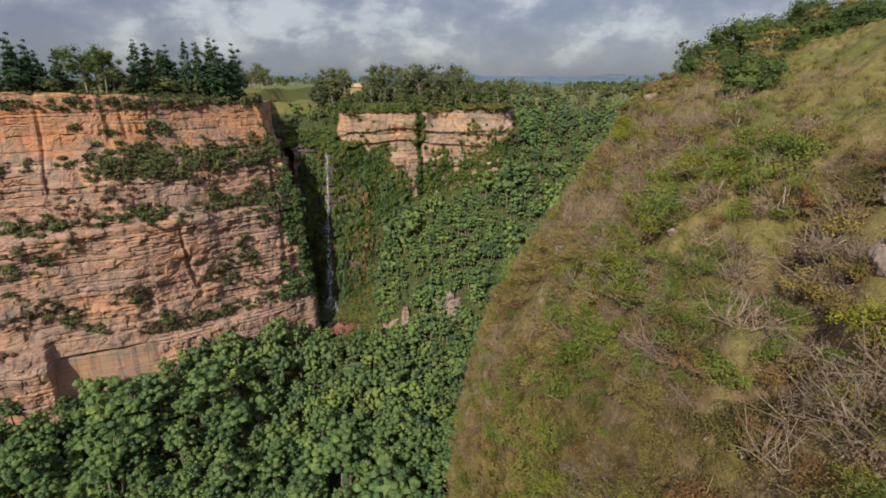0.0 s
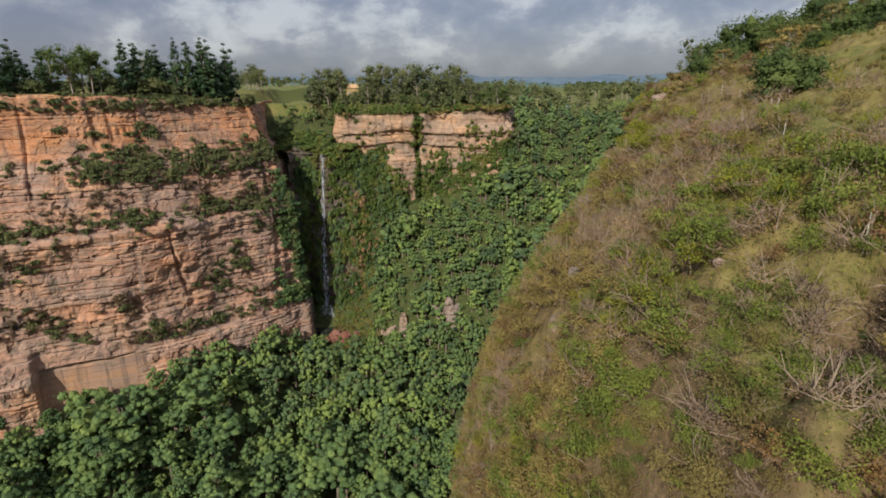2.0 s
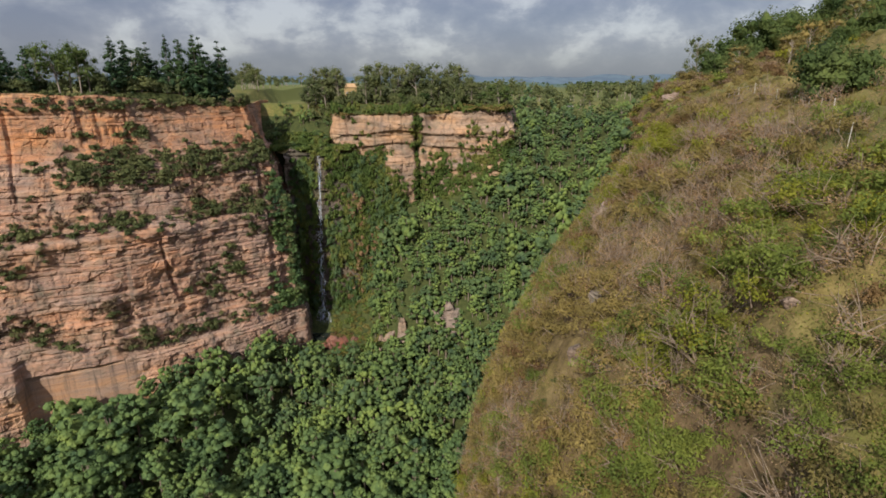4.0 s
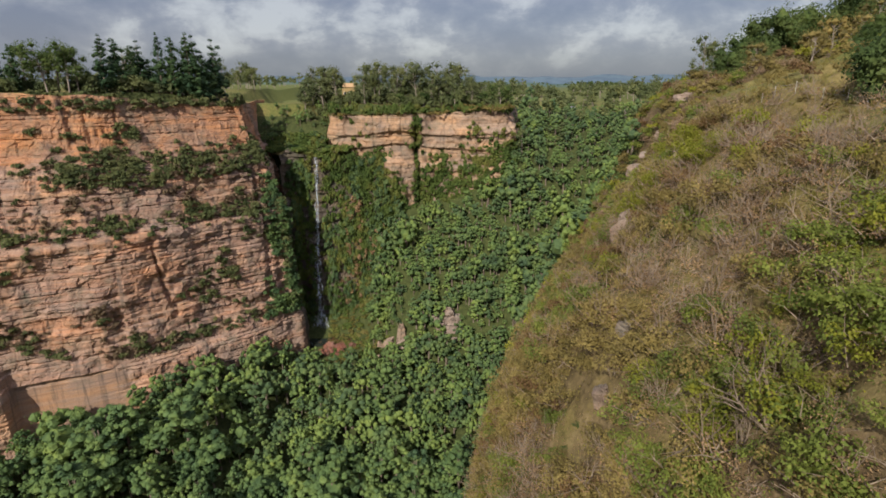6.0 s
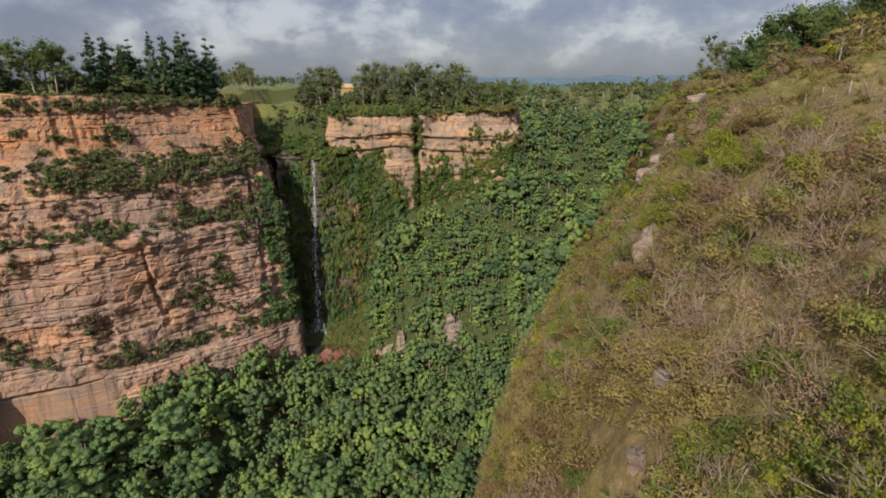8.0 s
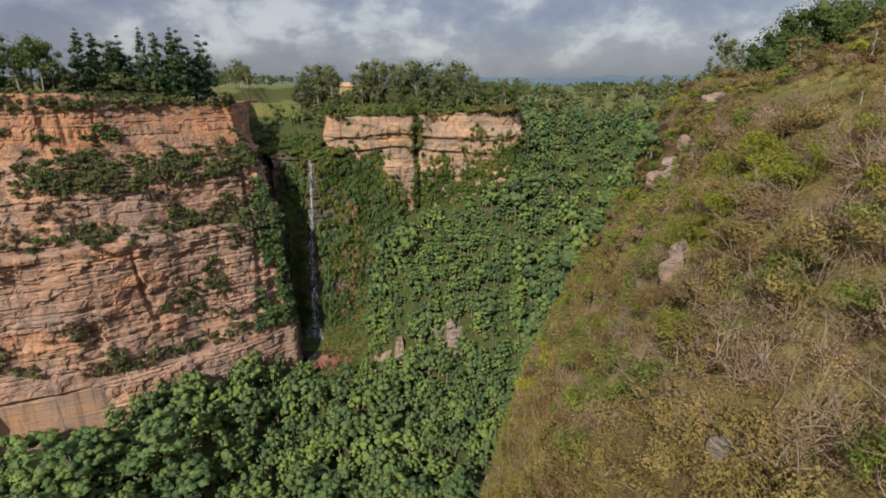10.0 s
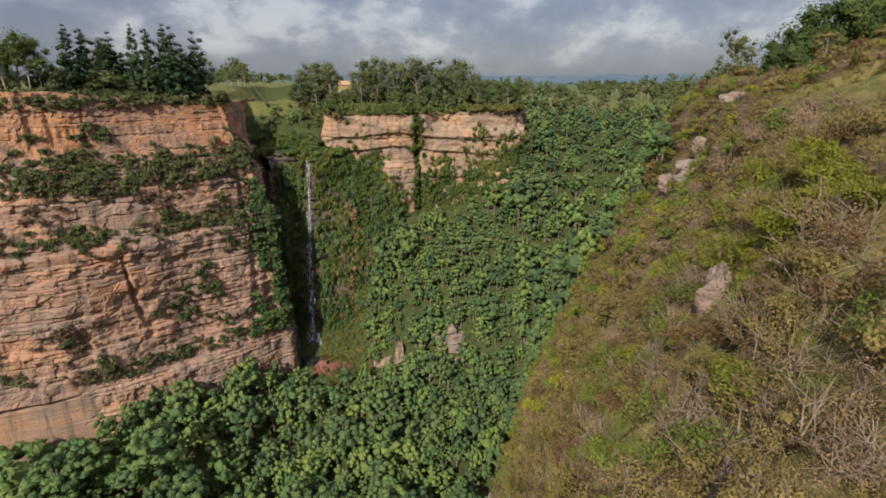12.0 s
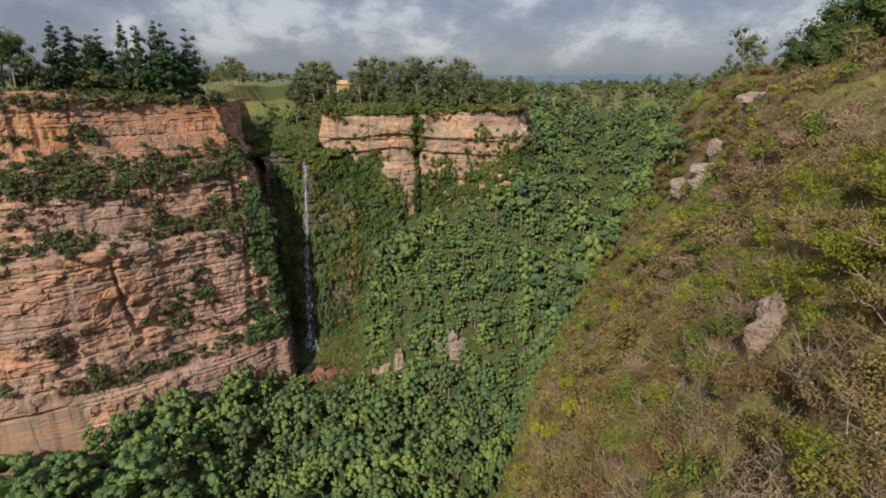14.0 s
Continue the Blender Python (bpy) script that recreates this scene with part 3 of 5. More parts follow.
# gullies behind small spurs: from x, y, to x, y, half width, depth
GULLIES = [(22.5, 28.0, 16.5, 25.2, 1.6, 5.5), (18.6, 65.6, 13.0, 62.4, 1.4, 5.5), (27.5, 91.6, 19.5, 85.4, 1.6, 5.5), (17.6, 22.4, 14.2, 20.4, 0.9, 3.2), (18.4, 78.0, 15.6, 76.2, 0.9, 3.5)]
CLIFF_LINE = [(-300, -200), (-270, 20), (-205, 112), (-165, 140), (-132, 161), (-104, 172), (-86, 190), (-57, 213), (-61, 226), (-64, 243), (-74, 300), (-74, 420)]
LEFT_PLATEAU = CLIFF_LINE + [(-74, 6000), (-6000, 6000), (-6000, -200)]
FAR_LINE = [(-51, 262), (-49, 251), (-41, 248.5), (-14, 249), (-10, 252), (10, 251), (22, 249), (30, 251), (34, 258), (38, 275)]


def side_of(poly, x, y):
    """Signed distance to a closed outline, positive within."""
    best = np.full(np.shape(x), 1e9)
    within = np.zeros(np.shape(x), bool)
    for (ax, ay), (bx, by) in zip(poly, poly[1:] + poly[:1]):
        ex, ey = bx - ax, by - ay
        u = np.clip(((x - ax) * ex + (y - ay) * ey) / (ex * ex + ey * ey), 0, 1)
        best = np.minimum(best, np.hypot(x - ax - u * ex, y - ay - u * ey))
        cross = ((ay > y) != (by > y)) & (x < (bx - ax) * (y - ay) / ((by - ay) or 1e-9) + ax)
        within ^= cross
    return np.where(within, best, -best)


def hill_height(x, y):
    out = np.full(np.shape(x), -60.0)
    yy = np.clip(y, HILL_Y[0], HILL_Y[-1])
    at = [np.interp(yy, HILL_Y, row) for row in HILL_X]
    for k in range(len(HILL_Z) - 1):
        a, b = at[k], at[k + 1]
        u = np.clip((x - a) / np.maximum(b - a, 0.1), 0, 1)
        out = np.where(x >= a, HILL_Z[k] + (HILL_Z[k + 1] - HILL_Z[k]) * u, out)
    return out - 0.4


def left_plateau_height(x, y):
    return 103.3 - 4.3 * smooth(-105, -70, x) + 1.2 * fbm(x * 0.03, y * 0.03, seed=4)


def land(x, y):
    """Height of the ground."""
    x, y = np.asarray(x, float), np.asarray(y, float)
    floor = np.interp(y, [-60, 60, 120, 150, 175, 195, 216, 230, 246, 252], [-60, -52, -36, -22, -12, -5, 6, 28, 50, 56])
    basin = np.interp(y, [195, 214, 226, 236, 246, 252], [-5, -1, 2, 14, 40, 56])
    floor = floor + (basin - floor) * (1 - smooth(-36, -12, x)) * smooth(190, 200, y)
    right_back = np.interp(y, [195, 216, 230, 250, 270, 300, 340], [-5, 18, 38, 70, 82, 92, 97])
    floor = floor + (right_back - floor) * smooth(-6, 34, x) * smooth(190, 216, y)
    # talus at the foot of the left cliff
    sd = side_of(LEFT_PLATEAU, x, y)
    floor = np.maximum(floor, np.where(x < -50, -1.5 + 7.5 * smooth(-107, -98, x) * (1 - smooth(-64, -56, x)) - 0.6 * np.maximum(-sd - 3, 0), -99) * np.where(y < 214, 1, 0) + np.where(y < 214, 0, -99))
    # behind the far cliffs: the plateau with its two ravines
    back = 97 + 1.5 * fbm(x * 0.02, y * 0.02, seed=9)
    back = np.minimum(back, np.where(x < -38, 76 + np.maximum(y - 244, 0) * 0.9 + np.maximum(x + 50, 0) * 1.6, 200))
    edge = np.where(x < -50, 247.0, np.where(x < 30, 258.0, 0))
    z = np.where((y > edge) & (x < 30), back, floor)
    z = np.where((x >= 30) & (y > 200), np.minimum(floor, back), z)
    z = np.where(y > 340, back, z)
    hill = hill_height(x, y)
    fade = smooth(170, 260, y)
    hill = np.where(hill > 97, 97 + (hill - 97) * (1 - 0.9 * smooth(220, 420, y)), hill)
    rough = fbm(x * 0.11, y * 0.11, seed=2) * 1.2 + fbm(x * 0.33, y * 0.33, seed=3, octaves=3) * 0.8
    hill = hill + rough * (1 - fade) * smooth(60, 95, hill + 8)
    for cx, cy, r, deep in HOLLOWS:
        hill = hill - deep * np.exp(-((x - cx) ** 2 + (y - cy) ** 2) / (r * r))
    for ax, ay, bx, by, w, deep in GULLIES:
        ex, ey = bx - ax, by - ay
        far = math.hypot(ex, ey)
        u = np.clip(((x - ax) * ex + (y - ay) * ey) / far ** 2, 0, 1)
        d = np.hypot(x - ax - u * ex, y - ay - u * ey)
        spur = np.hypot(x - ax - u * ex - 1.5 * w * -ey / far, y - ay - u * ey - 1.5 * w * ex / far)
        hill = hill - deep * np.exp(-(d / w) ** 2) + 0.08 * deep * np.exp(-(spur / w) ** 2)
    z = np.maximum(z, hill)
    z = np.where(sd > 21, np.maximum(z, left_plateau_height(x, y)), z)
    d = np.hypot(x, y - 200)
    z = z + fbm(x * 0.004, y * 0.004, seed=6) * 8 * smooth(500, 1500, d) - 4 * smooth(500, 1500, d)
    return z


def axis(fine_a, fine_b, step, far_a, far_b, growth=1.16):
    mid = list(np.arange(fine_a, fine_b + step * 0.5, step))
    s, p = step, mid[-1]
    while p < far_b:
        s *= growth
        p += s
        mid.append(p)
    s, p = step, mid[0]
    low = []
    while p > far_a:
        s *= growth
        p -= s
        low.append(p)
    return np.array(low[::-1] + mid)


gx = np.concatenate([axis(-90, -6, 1.2, -4600, -7), axis(-5.6, 36, 0.5, -5.7, 36), np.array(axis(37.4, 120, 1.1, 37.3, 4600))])
gy = np.concatenate([axis(0, 8, 1.0, -900, 8), axis(8.6, 98, 0.55, 8.5, 98), axis(99.2, 300, 1.2, 99.1, 4700)])
gx, gy = np.unique(gx), np.unique(gy)
X, Y = np.meshgrid(gx, gy, indexing="ij")
ground_v, ground_f = np.stack([X, Y, land(X, Y)], 2).reshape(-1, 3), grid_faces(len(gx), len(gy))
mid = ground_v[ground_f].mean(1)
LAND_Z = ground_v[:, 2].reshape(X.shape)


def lie(x, y):
    """Height of the built ground, quickly, from its grid."""
    i = np.clip(np.searchsorted(gx, x) - 1, 0, len(gx) - 2)
    j = np.clip(np.searchsorted(gy, y) - 1, 0, len(gy) - 2)
    u, v = (x - gx[i]) / (gx[i + 1] - gx[i]), (y - gy[j]) / (gy[j + 1] - gy[j])
    return (LAND_Z[i, j] * (1 - u) + LAND_Z[i + 1, j] * u) * (1 - v) + (LAND_Z[i, j + 1] * (1 - u) + LAND_Z[i + 1, j + 1] * u) * v


wooded = (mid[:, 1] > 60) & (mid[:, 1] < 300) & (mid[:, 2] < 93) & ((hill_height(mid[:, 0], mid[:, 1]) < mid[:, 2] - 3) | (mid[:, 1] > 168 - 0.18 * (mid[:, 2] - 20)))
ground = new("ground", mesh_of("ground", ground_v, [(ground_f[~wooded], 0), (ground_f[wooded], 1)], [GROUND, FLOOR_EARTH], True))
tagged(ground, "grassy hillside, wooded gorge floor and open plateau", "ground", kind="structure")


# ---- cliffs ----
def chaikin(pts, rounds=2):
    for _ in range(rounds):
        out = [pts[0]]
        for a, b in zip(pts, pts[1:]):
            out += [a * 0.75 + b * 0.25, a * 0.25 + b * 0.75]
        pts = out + [pts[-1]]
    return pts


class Cliff:
    plank, broken, sway, joint, soft, cleft = 0.95, 0.35, 1.6, 0.5, 1.9, 1.6
    """A bedded rock face over a line in plan: beds of uneven thickness, jointed into blocks, stepped back in ledges."""

    def __init__(self, line, low, high, batter, seed, step=0.45, rough=1.0, flip=1, thick=1.0):
        pts = np.array(chaikin([np.array(p, float) for p in line]))
        run = np.concatenate([[0], np.cumsum(np.linalg.norm(np.diff(pts, axis=0), axis=1))])
        self.s = np.arange(0, run[-1], step)
        self.p = np.stack([np.interp(self.s, run, pts[:, 0]), np.interp(self.s, run, pts[:, 1])], 1)
        t = np.gradient(self.p, axis=0)
        w = max(3, int(5 / step))
        t = np.stack([np.convolve(np.pad(t[:, k], w, mode="edge"), np.ones(2 * w + 1) / (2 * w + 1), "valid") for k in (0, 1)], 1)
        t /= np.linalg.norm(t, axis=1, keepdims=True)
        self.n = np.stack([t[:, 1], -t[:, 0]], 1) * flip
        self.low, self.high, self.batter, self.seed, self.rough = low, high, batter, seed, rough
        rng = np.random.default_rng(seed)
        beds, z = [low - 5], low - 5
        while z < 125:
            z += thick * rng.choice([0.7, 1.2, 1.9, 3.0, 5.0], p=[0.16, 0.22, 0.26, 0.22, 0.14])
            beds.append(z)
        self.beds = np.array(beds)
        self.bed_out = rng.normal(0, 0.42, len(beds) + 1) 
        self.bed_soft = 1.5 * (rng.uniform(0, 1, len(beds) + 1) < 0.13)
        self.bed_wide = rng.uniform(1.4, 6.5, len(beds) + 1)
        self.bed_shift = rng.uniform(0, 50, len(beds) + 1)

    def blocks(self, s, z):
        """Fallen-away blocks: uneven pieces set forward or back, with open joints between them."""
        o = 0.0
        for w, h, deep, k in ((7.0, 6.0, 1.5, 0), (2.8, 2.2, 0.75, 20)):
            u = s / w + 0.55 * fbm(s * 0.12, z * 0.14, seed=self.seed + 31 + k, octaves=3)
            v = z / h + 0.6 * fbm(s * 0.1, z * 0.1, seed=self.seed + 32 + k, octaves=3)
            i, j = np.floor(u).astype(np.int64), np.floor(v).astype(np.int64)
            best, second, val = np.full(np.shape(s), 9.0), np.full(np.shape(s), 9.0), np.zeros(np.shape(s))
            for a in (-1, 0, 1):
                for b in (-1, 0, 1):
                    q = np.zeros_like(i)
                    cx = i + a + lattice(i + a, j + b, q, self.seed + 33 + k)
                    cy = j + b + lattice(i + a, j + b, q, self.seed + 34 + k)
                    d = np.hypot(u - cx, v - cy)
                    near = d < best
                    second = np.where(near, best, np.minimum(second, d))
                    val = np.where(near, lattice(i + a, j + b, q, self.seed + 35 + k) - 0.5, val)
                    best = np.where(near, d, best)
            o = o + deep * val * 1.6 - 0.35 * deep * (1 - smooth(0.0, 0.10, second - best))
        return o * self.broken

    def out(self, s, z, x, y):
        zz = z + 0.5 * fbm(s * 0.02, z * 0.02, seed=self.seed + 3, octaves=2)
        k = np.searchsorted(self.beds, zz)
        block = np.floor(s / self.bed_wide[k] + self.bed_shift[k] + 0.25 * value_noise(s * 0.5, z * 0.5, seed=self.seed + 8)).astype(np.int64)
        piece = lattice(block, k.astype(np.int64), np.zeros_like(k, dtype=np.int64), self.seed) - 0.5
        crack = 0.35 * (lattice(block + 7, k.astype(np.int64) * 3, np.zeros_like(k, dtype=np.int64), self.seed + 5) > 0.86)
        o = self.bed_out[k] * 0.55 + piece * 1.35 - crack - self.bed_soft[k] * smooth(-0.1, 0.5, value_noise(s * 0.05, k * 7.3, seed=self.seed + 9))
        o = o * self.plank + self.blocks(s, z)
        o = o + fbm(s * 0.05, z * 0.06, seed=self.seed + 1) * self.soft + fbm(s * 0.45, z * 0.55, seed=self.seed + 2, octaves=3) * 0.2
        edge = np.minimum(zz - self.beds[np.maximum(k - 1, 0)], self.beds[np.minimum(k, len(self.beds) - 1)] - zz)
        o = o - self.joint * (1 - smooth(0.05, 0.38, edge)) * smooth(-0.35, 0.3, value_noise(s * 0.07, k * 3.1, seed=self.seed + 12))
        rib = np.abs(value_noise(s * 0.11, z * 0.012, seed=self.seed + 6))
        o = o - self.cleft * (1 - smooth(0.0, 0.14, rib)) * smooth(0.0, 0.5, value_noise(s * 0.03, z * 0.05, seed=self.seed + 7) + 0.3)
        return o * self.rough

    def offset(self, s, z, x, y):
        zb = z + self.sway * value_noise(s * 0.05, 0.0, seed=self.seed + 11)
        return np.interp(zb, *self.batter) + self.out(s, z, x, y)

    def at(self, s, z):
        """Points of the face at lengths s and heights z."""
        x, y = np.interp(s, self.s, self.p[:, 0]), np.interp(s, self.s, self.p[:, 1])
        nx, ny = np.interp(s, self.s, self.n[:, 0]), np.interp(s, self.s, self.n[:, 1])
        o = self.offset(s, z, x, y)
        return np.stack([x + nx * o, y + ny * o, z], -1)

    def build(self, name, rows, top, cap, mats, zones=None):
        S, Zf = np.meshgrid(self.s, np.linspace(0, 1, rows), indexing="ij")
        px, py = np.interp(S, self.s, self.p[:, 0]), np.interp(S, self.s, self.p[:, 1])
        hi = top(px, py)
        Z = self.low + (hi - self.low) * Zf
        V = self.at(S, Z)
        last = V[:, -1]
        caps = []
        for d, drop in ((0.5, 0.1), (2.0, 0.1), (6.0, -0.1), (cap, 1.2)):
            caps.append(np.stack([last[:, 0] - self.n[:, 0] * d, last[:, 1] - self.n[:, 1] * d, hi[:, -1] - drop + 0.15], 1))
        V = np.concatenate([V] + [c[:, None] for c in caps], 1)
        f = grid_faces(V.shape[0], V.shape[1])
        groups = [(f, 0)]
        if zones is not None:
            mid = V.reshape(-1, 3)[f].mean(1)
            col = f[:, 0] % V.shape[1]
            z_id = zones(mid, col >= rows)
            groups = [(f[z_id == k], int(k)) for k in np.unique(z_id)]
        return new(name, mesh_of(name, V.reshape(-1, 3), groups, mats, False))


class LeftCliff(Cliff):
    plank, broken, joint, soft = 0.55, 0.24, 0.55, 1.5

    def offset(self, s, z, x, y):
        zb = z + 1.6 * value_noise(s * 0.05, 0.0, seed=self.seed + 11)
        o = np.interp(zb, *self.batter)
        base = self.out(s, z, x, y)
        # the smooth slab at the foot, and the buttress beside it
        slab = smooth(-133, -131.5, x) * (1 - smooth(-108, -103, x)) * (1 - smooth(17.5, 18.5, z))
        butt = (1 - smooth(-134, -131.5, x)) * smooth(-150, -138, x) * (1 - smooth(20, 30, z))
        return o + base * (1 - 0.92 * slab) * (1 - 0.35 * smooth(84, 87, z)) - 1.2 * slab + 4.0 * butt


LEFT = LeftCliff(CLIFF_LINE[2:11], -22, 103, ([-20, 17, 20, 60, 65, 72, 79, 86, 91, 110], [3, 1.6, 0.4, -1.0, -5.5, -6.5, -8.0, -13.5, -15, -18]), 21)
# the return wall by the falls takes the shadow-darkened wet rock
left_cliff = LEFT.build("left_cliff", 330, left_plateau_height, 24, [ROCK, ROCK_TOP, GROUND, ROCK_WET_SHADED, ROCK_SLAB],
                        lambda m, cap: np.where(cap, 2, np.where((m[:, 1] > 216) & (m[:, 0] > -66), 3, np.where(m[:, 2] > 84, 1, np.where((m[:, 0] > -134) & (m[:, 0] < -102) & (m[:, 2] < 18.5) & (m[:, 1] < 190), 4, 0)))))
tagged(left_cliff, "tall orange-buff bedded sandstone cliff with ledges", "cliff", kind="structure")



class FarCliff(Cliff):
    plank, broken, sway, joint, soft, cleft = 0.5, 0.3, 4.0, 0.55, 2.8, 0.5

    def offset(self, s, z, x, y):
        o = super().offset(s, z, x, y)
        # the deep joint, and the broken eastern part that leans back
        o = o - 3.0 * np.exp(-((x + 10.5 + 0.04 * (z - 75)) / 0.9) ** 2)
        return o - 2.2 * smooth(-8, -4, x) * smooth(86, 90, z) - 1.5 * smooth(10, 20, x) * smooth(78, 82, z)


FAR = FarCliff(FAR_LINE, 44, 98, ([40, 60, 71.5, 72.5, 78.5, 79.5, 84, 85, 88, 100], [1.5, 0.8, 0.7, -1.0, -1.2, 0.2, 0.1, 1.3, 1.0, -2.0]), 57, rough=0.85, flip=1, thick=1.7)
far_cliff = FAR.build("far_cliff", 130, lambda x, y: 92.6 + 4.2 * smooth(-35, 20, x) + 1.6 * value_noise(x * 0.12, y * 0.12, seed=5) + 0.7 * value_noise(x * 0.5, y * 0.5, seed=6), 14, [ROCK_FAR, GROUND],
                      lambda m, cap: np.where(cap, 1, 0))
tagged(far_cliff, "pale broken sandstone cliff under plateau trees", "cliff", kind="structure")

FALLS = Cliff([(-66, 236), (-62, 240), (-56, 239), (-50, 240), (-42, 243), (-32, 246), (-22, 249), (-12, 254)], -10, 78, ([-12, 5, 40, 80], [11, 8, 3.5, -1.0]), 83, rough=0.8)
falls_cliff = FALLS.build("falls_cliff", 170, lambda x, y: 77 - 5 * smooth(-46, -36, x) - 8 * smooth(-28, -14, x) + 4.5 * np.minimum(np.abs(x + 52.3) * 0.22, 1.0) * (0.6 + 0.6 * value_noise(x * 0.25, y * 0.25, seed=5)), 9, [ROCK_WET_SHADED, GROUND], lambda m, cap: np.where(cap, 1, 0))
tagged(falls_cliff, "wet mossy rock wall behind the waterfall, shadow put into its dark colour", "cliff", kind="structure")


# ---- trees of the gorge ----
def tree_thing(name, soups, leaf, bark, label, category, group):
    """An empty at the tree's foot with its trunk and its crown."""
    wood, crown = soups
    root = tagged(new(name), label, category, group)
    trunk = part_mesh("trunk", mesh_of("trunk", wood.v[0], [wood.f[0]], bark, True), root)
    if len(wood.v) < 32:
        for v, (f, _) in zip(wood.v[1:], wood.f[1:]):
            part_mesh("limb", mesh_of("limb", v, [(f - f.min(), 0)], bark, True), trunk)
    else:
        v, groups = wood.arrays()
        skip = len(wood.v[0])
        part_mesh("branch", mesh_of("branch", v[skip:], [(f - skip, 0) for f, _ in groups[1:]], bark, True), trunk)
    part_mesh("crown", crown.mesh("crown", leaf), root)
    return root


def plant(models, places, rng, wide=(0.85, 1.2)):
    """Copies of the models at (x, y, z, size); the first of each model stands at the first places."""
    for i, (x, y, z, size) in enumerate(places):
        ob = models[i % len(models)]
        s = size * rng.uniform(*wide)
        m = pose(x, y, z, rng.normal(0, 2.5), rng.normal(0, 2.5), rng.uniform(0, 360)) @ Matrix.Diagonal((s, s, size, 1))
        if i < len(models):
            ob.matrix_basis = m
        else:
            copy_thing(ob, m)


def joined(soups):
    wood, crown = soups
    s = Soup()
    s.v, s.f, s.n = list(crown.v), list(crown.f), crown.n
    v, groups = wood.arrays()
    base = s.n
    s.v.append(v)
    s.f += [(f + base, 1) for f, _ in groups]
    s.n += len(v)
    return s


def slope_of(x, y, e=0.6):
    gx_ = (lie(x + e, y) - lie(x - e, y)) / (2 * e)
    gy_ = (lie(x, y + e) - lie(x, y - e)) / (2 * e)
    return np.hypot(gx_, gy_)


def jitter_grid(x0, x1, y0, y1, step, rng):
    xs, ys = np.arange(x0, x1, step), np.arange(y0, y1, step)
    a, b = np.meshgrid(xs, ys)
    return (a + rng.uniform(-0.45, 0.45, a.shape) * step).ravel(), (b + rng.uniform(-0.45, 0.45, b.shape) * step).ravel()


rng = np.random.default_rng(7)
FOREST = [broadleaf(100 + i, h, r, b * 3 + 4, 15, 0.31, True, 3, 0.15, (0.14, 0.26), True) for i, (h, r, b) in enumerate([(9.5, 2.9, 13), (11.5, 2.9, 14), (8.5, 3.1, 12), (12.5, 2.5, 13), (13, 3.4, 15), (7.5, 2.6, 11)])]
fx, fy = jitter_grid(-155, 20, 128, 196, 4.2, rng)
sx, sy = jitter_grid(-76, 118, 150, 300, 3.7, rng)
on_wall = (sy > 195) | (sx > 20)
fx, fy = np.concatenate([fx, sx[on_wall]]), np.concatenate([fy, sy[on_wall]])
ex_, ey_ = jitter_grid(-76, 60, 196, 285, 3.9, rng)
steep_there = slope_of(ex_, ey_) > 1.25
fx, fy = np.concatenate([fx, ex_[steep_there]]), np.concatenate([fy, ey_[steep_there]])
fz = land(fx, fy)
sd_left = side_of(LEFT_PLATEAU, fx, fy)
hill_there = hill_height(fx, fy)
steepness = slope_of(fx, fy)
in_gorge = ((sd_left < -2.5) | ((sd_left < 11) & (fy > 246))) & (fz < np.where(fx > 45, 90 + 6 * smooth(240, 290, fy), 96)) & ~((fy > 246) & (fx < 29) & (fx > -51))
brush = (hill_there > fz - 3) & (fy < 172 - 0.18 * (fz - 20))
basin = (np.hypot(fx + 50, fy - 222) < 11) | (np.hypot(fx + 44, fy - 213) < 7) | ((fx < -40) & (fy > 226) & (fy < 246)) | ((fx > -47) & (fx < -34) & (fy > 216))
outcrop = (np.hypot((fx + 40) / 11, (fy - 217) / 12) < 1) | (np.hypot(fx + 16, (fy - 214) * 0.9) < 5.5) | (np.hypot(fx - 4, fy - 214) < 4) | (np.hypot(fx + 24, fy - 213) < 4)
keep = in_gorge & ~brush & ~basin & ~outcrop
fx, fy, fz = fx[keep], fy[keep], fz[keep]
size = np.exp(rng.normal(0, 0.28, len(fx))) * np.where(fy > 195, 0.86, 1.05) * np.where(fx > 45, 0.8, 1.0) * np.where((fx < -36) & (fy > 236), 0.5, 1.0) * np.where((side_of(LEFT_PLATEAU, fx, fy) > -13) & (fx < -101), 0.7, 1.0)
near = (fy < 186) & (fx < 12)
order = np.argsort(fy[near])[:300]
near_places = [(fx[near][i], fy[near][i], fz[near][i], size[near][i]) for i in order]
models = [tree_thing("forest_tree", t, LEAF_FOREST, BARK, "dense green broadleaf tree on the gorge floor", "tree", "trees of the gorge floor") for t in FOREST]
plant(models, near_places, rng, (0.9, 1.2))
rest = np.ones(len(fx), bool)
rest[np.flatnonzero(near)[order]] = False
SLOPE_TREES = [broadleaf(150 + i, 8.2, 2.7, 23, 8, 0.36, True, 0, 0.0, (0.16, 0.29), True) for i in range(5)]
deep = rest & (rng.uniform(0, 1, len(fx)) < 0.22 + 0.5 * smooth(0.0, 0.5, fbm(fx * 0.05, fy * 0.05, seed=97)))
thicket("forest", [joined(t) for t in SLOPE_TREES], np.stack([fx, fy, fz], 1)[rest & ~deep], size[rest & ~deep], [LEAF_FOREST, BARK],
        "dense green forest on the steep gorge slopes", "forest", rng)
thicket("dark_forest", [joined(t) for t in SLOPE_TREES], np.stack([fx, fy, fz], 1)[deep], 1.08 * size[deep], [LEAF_DEEP, BARK],
        "darker green trees among the forest on the gorge slopes", "forest", rng)
print("forest", len(fx), int(rest.sum()))

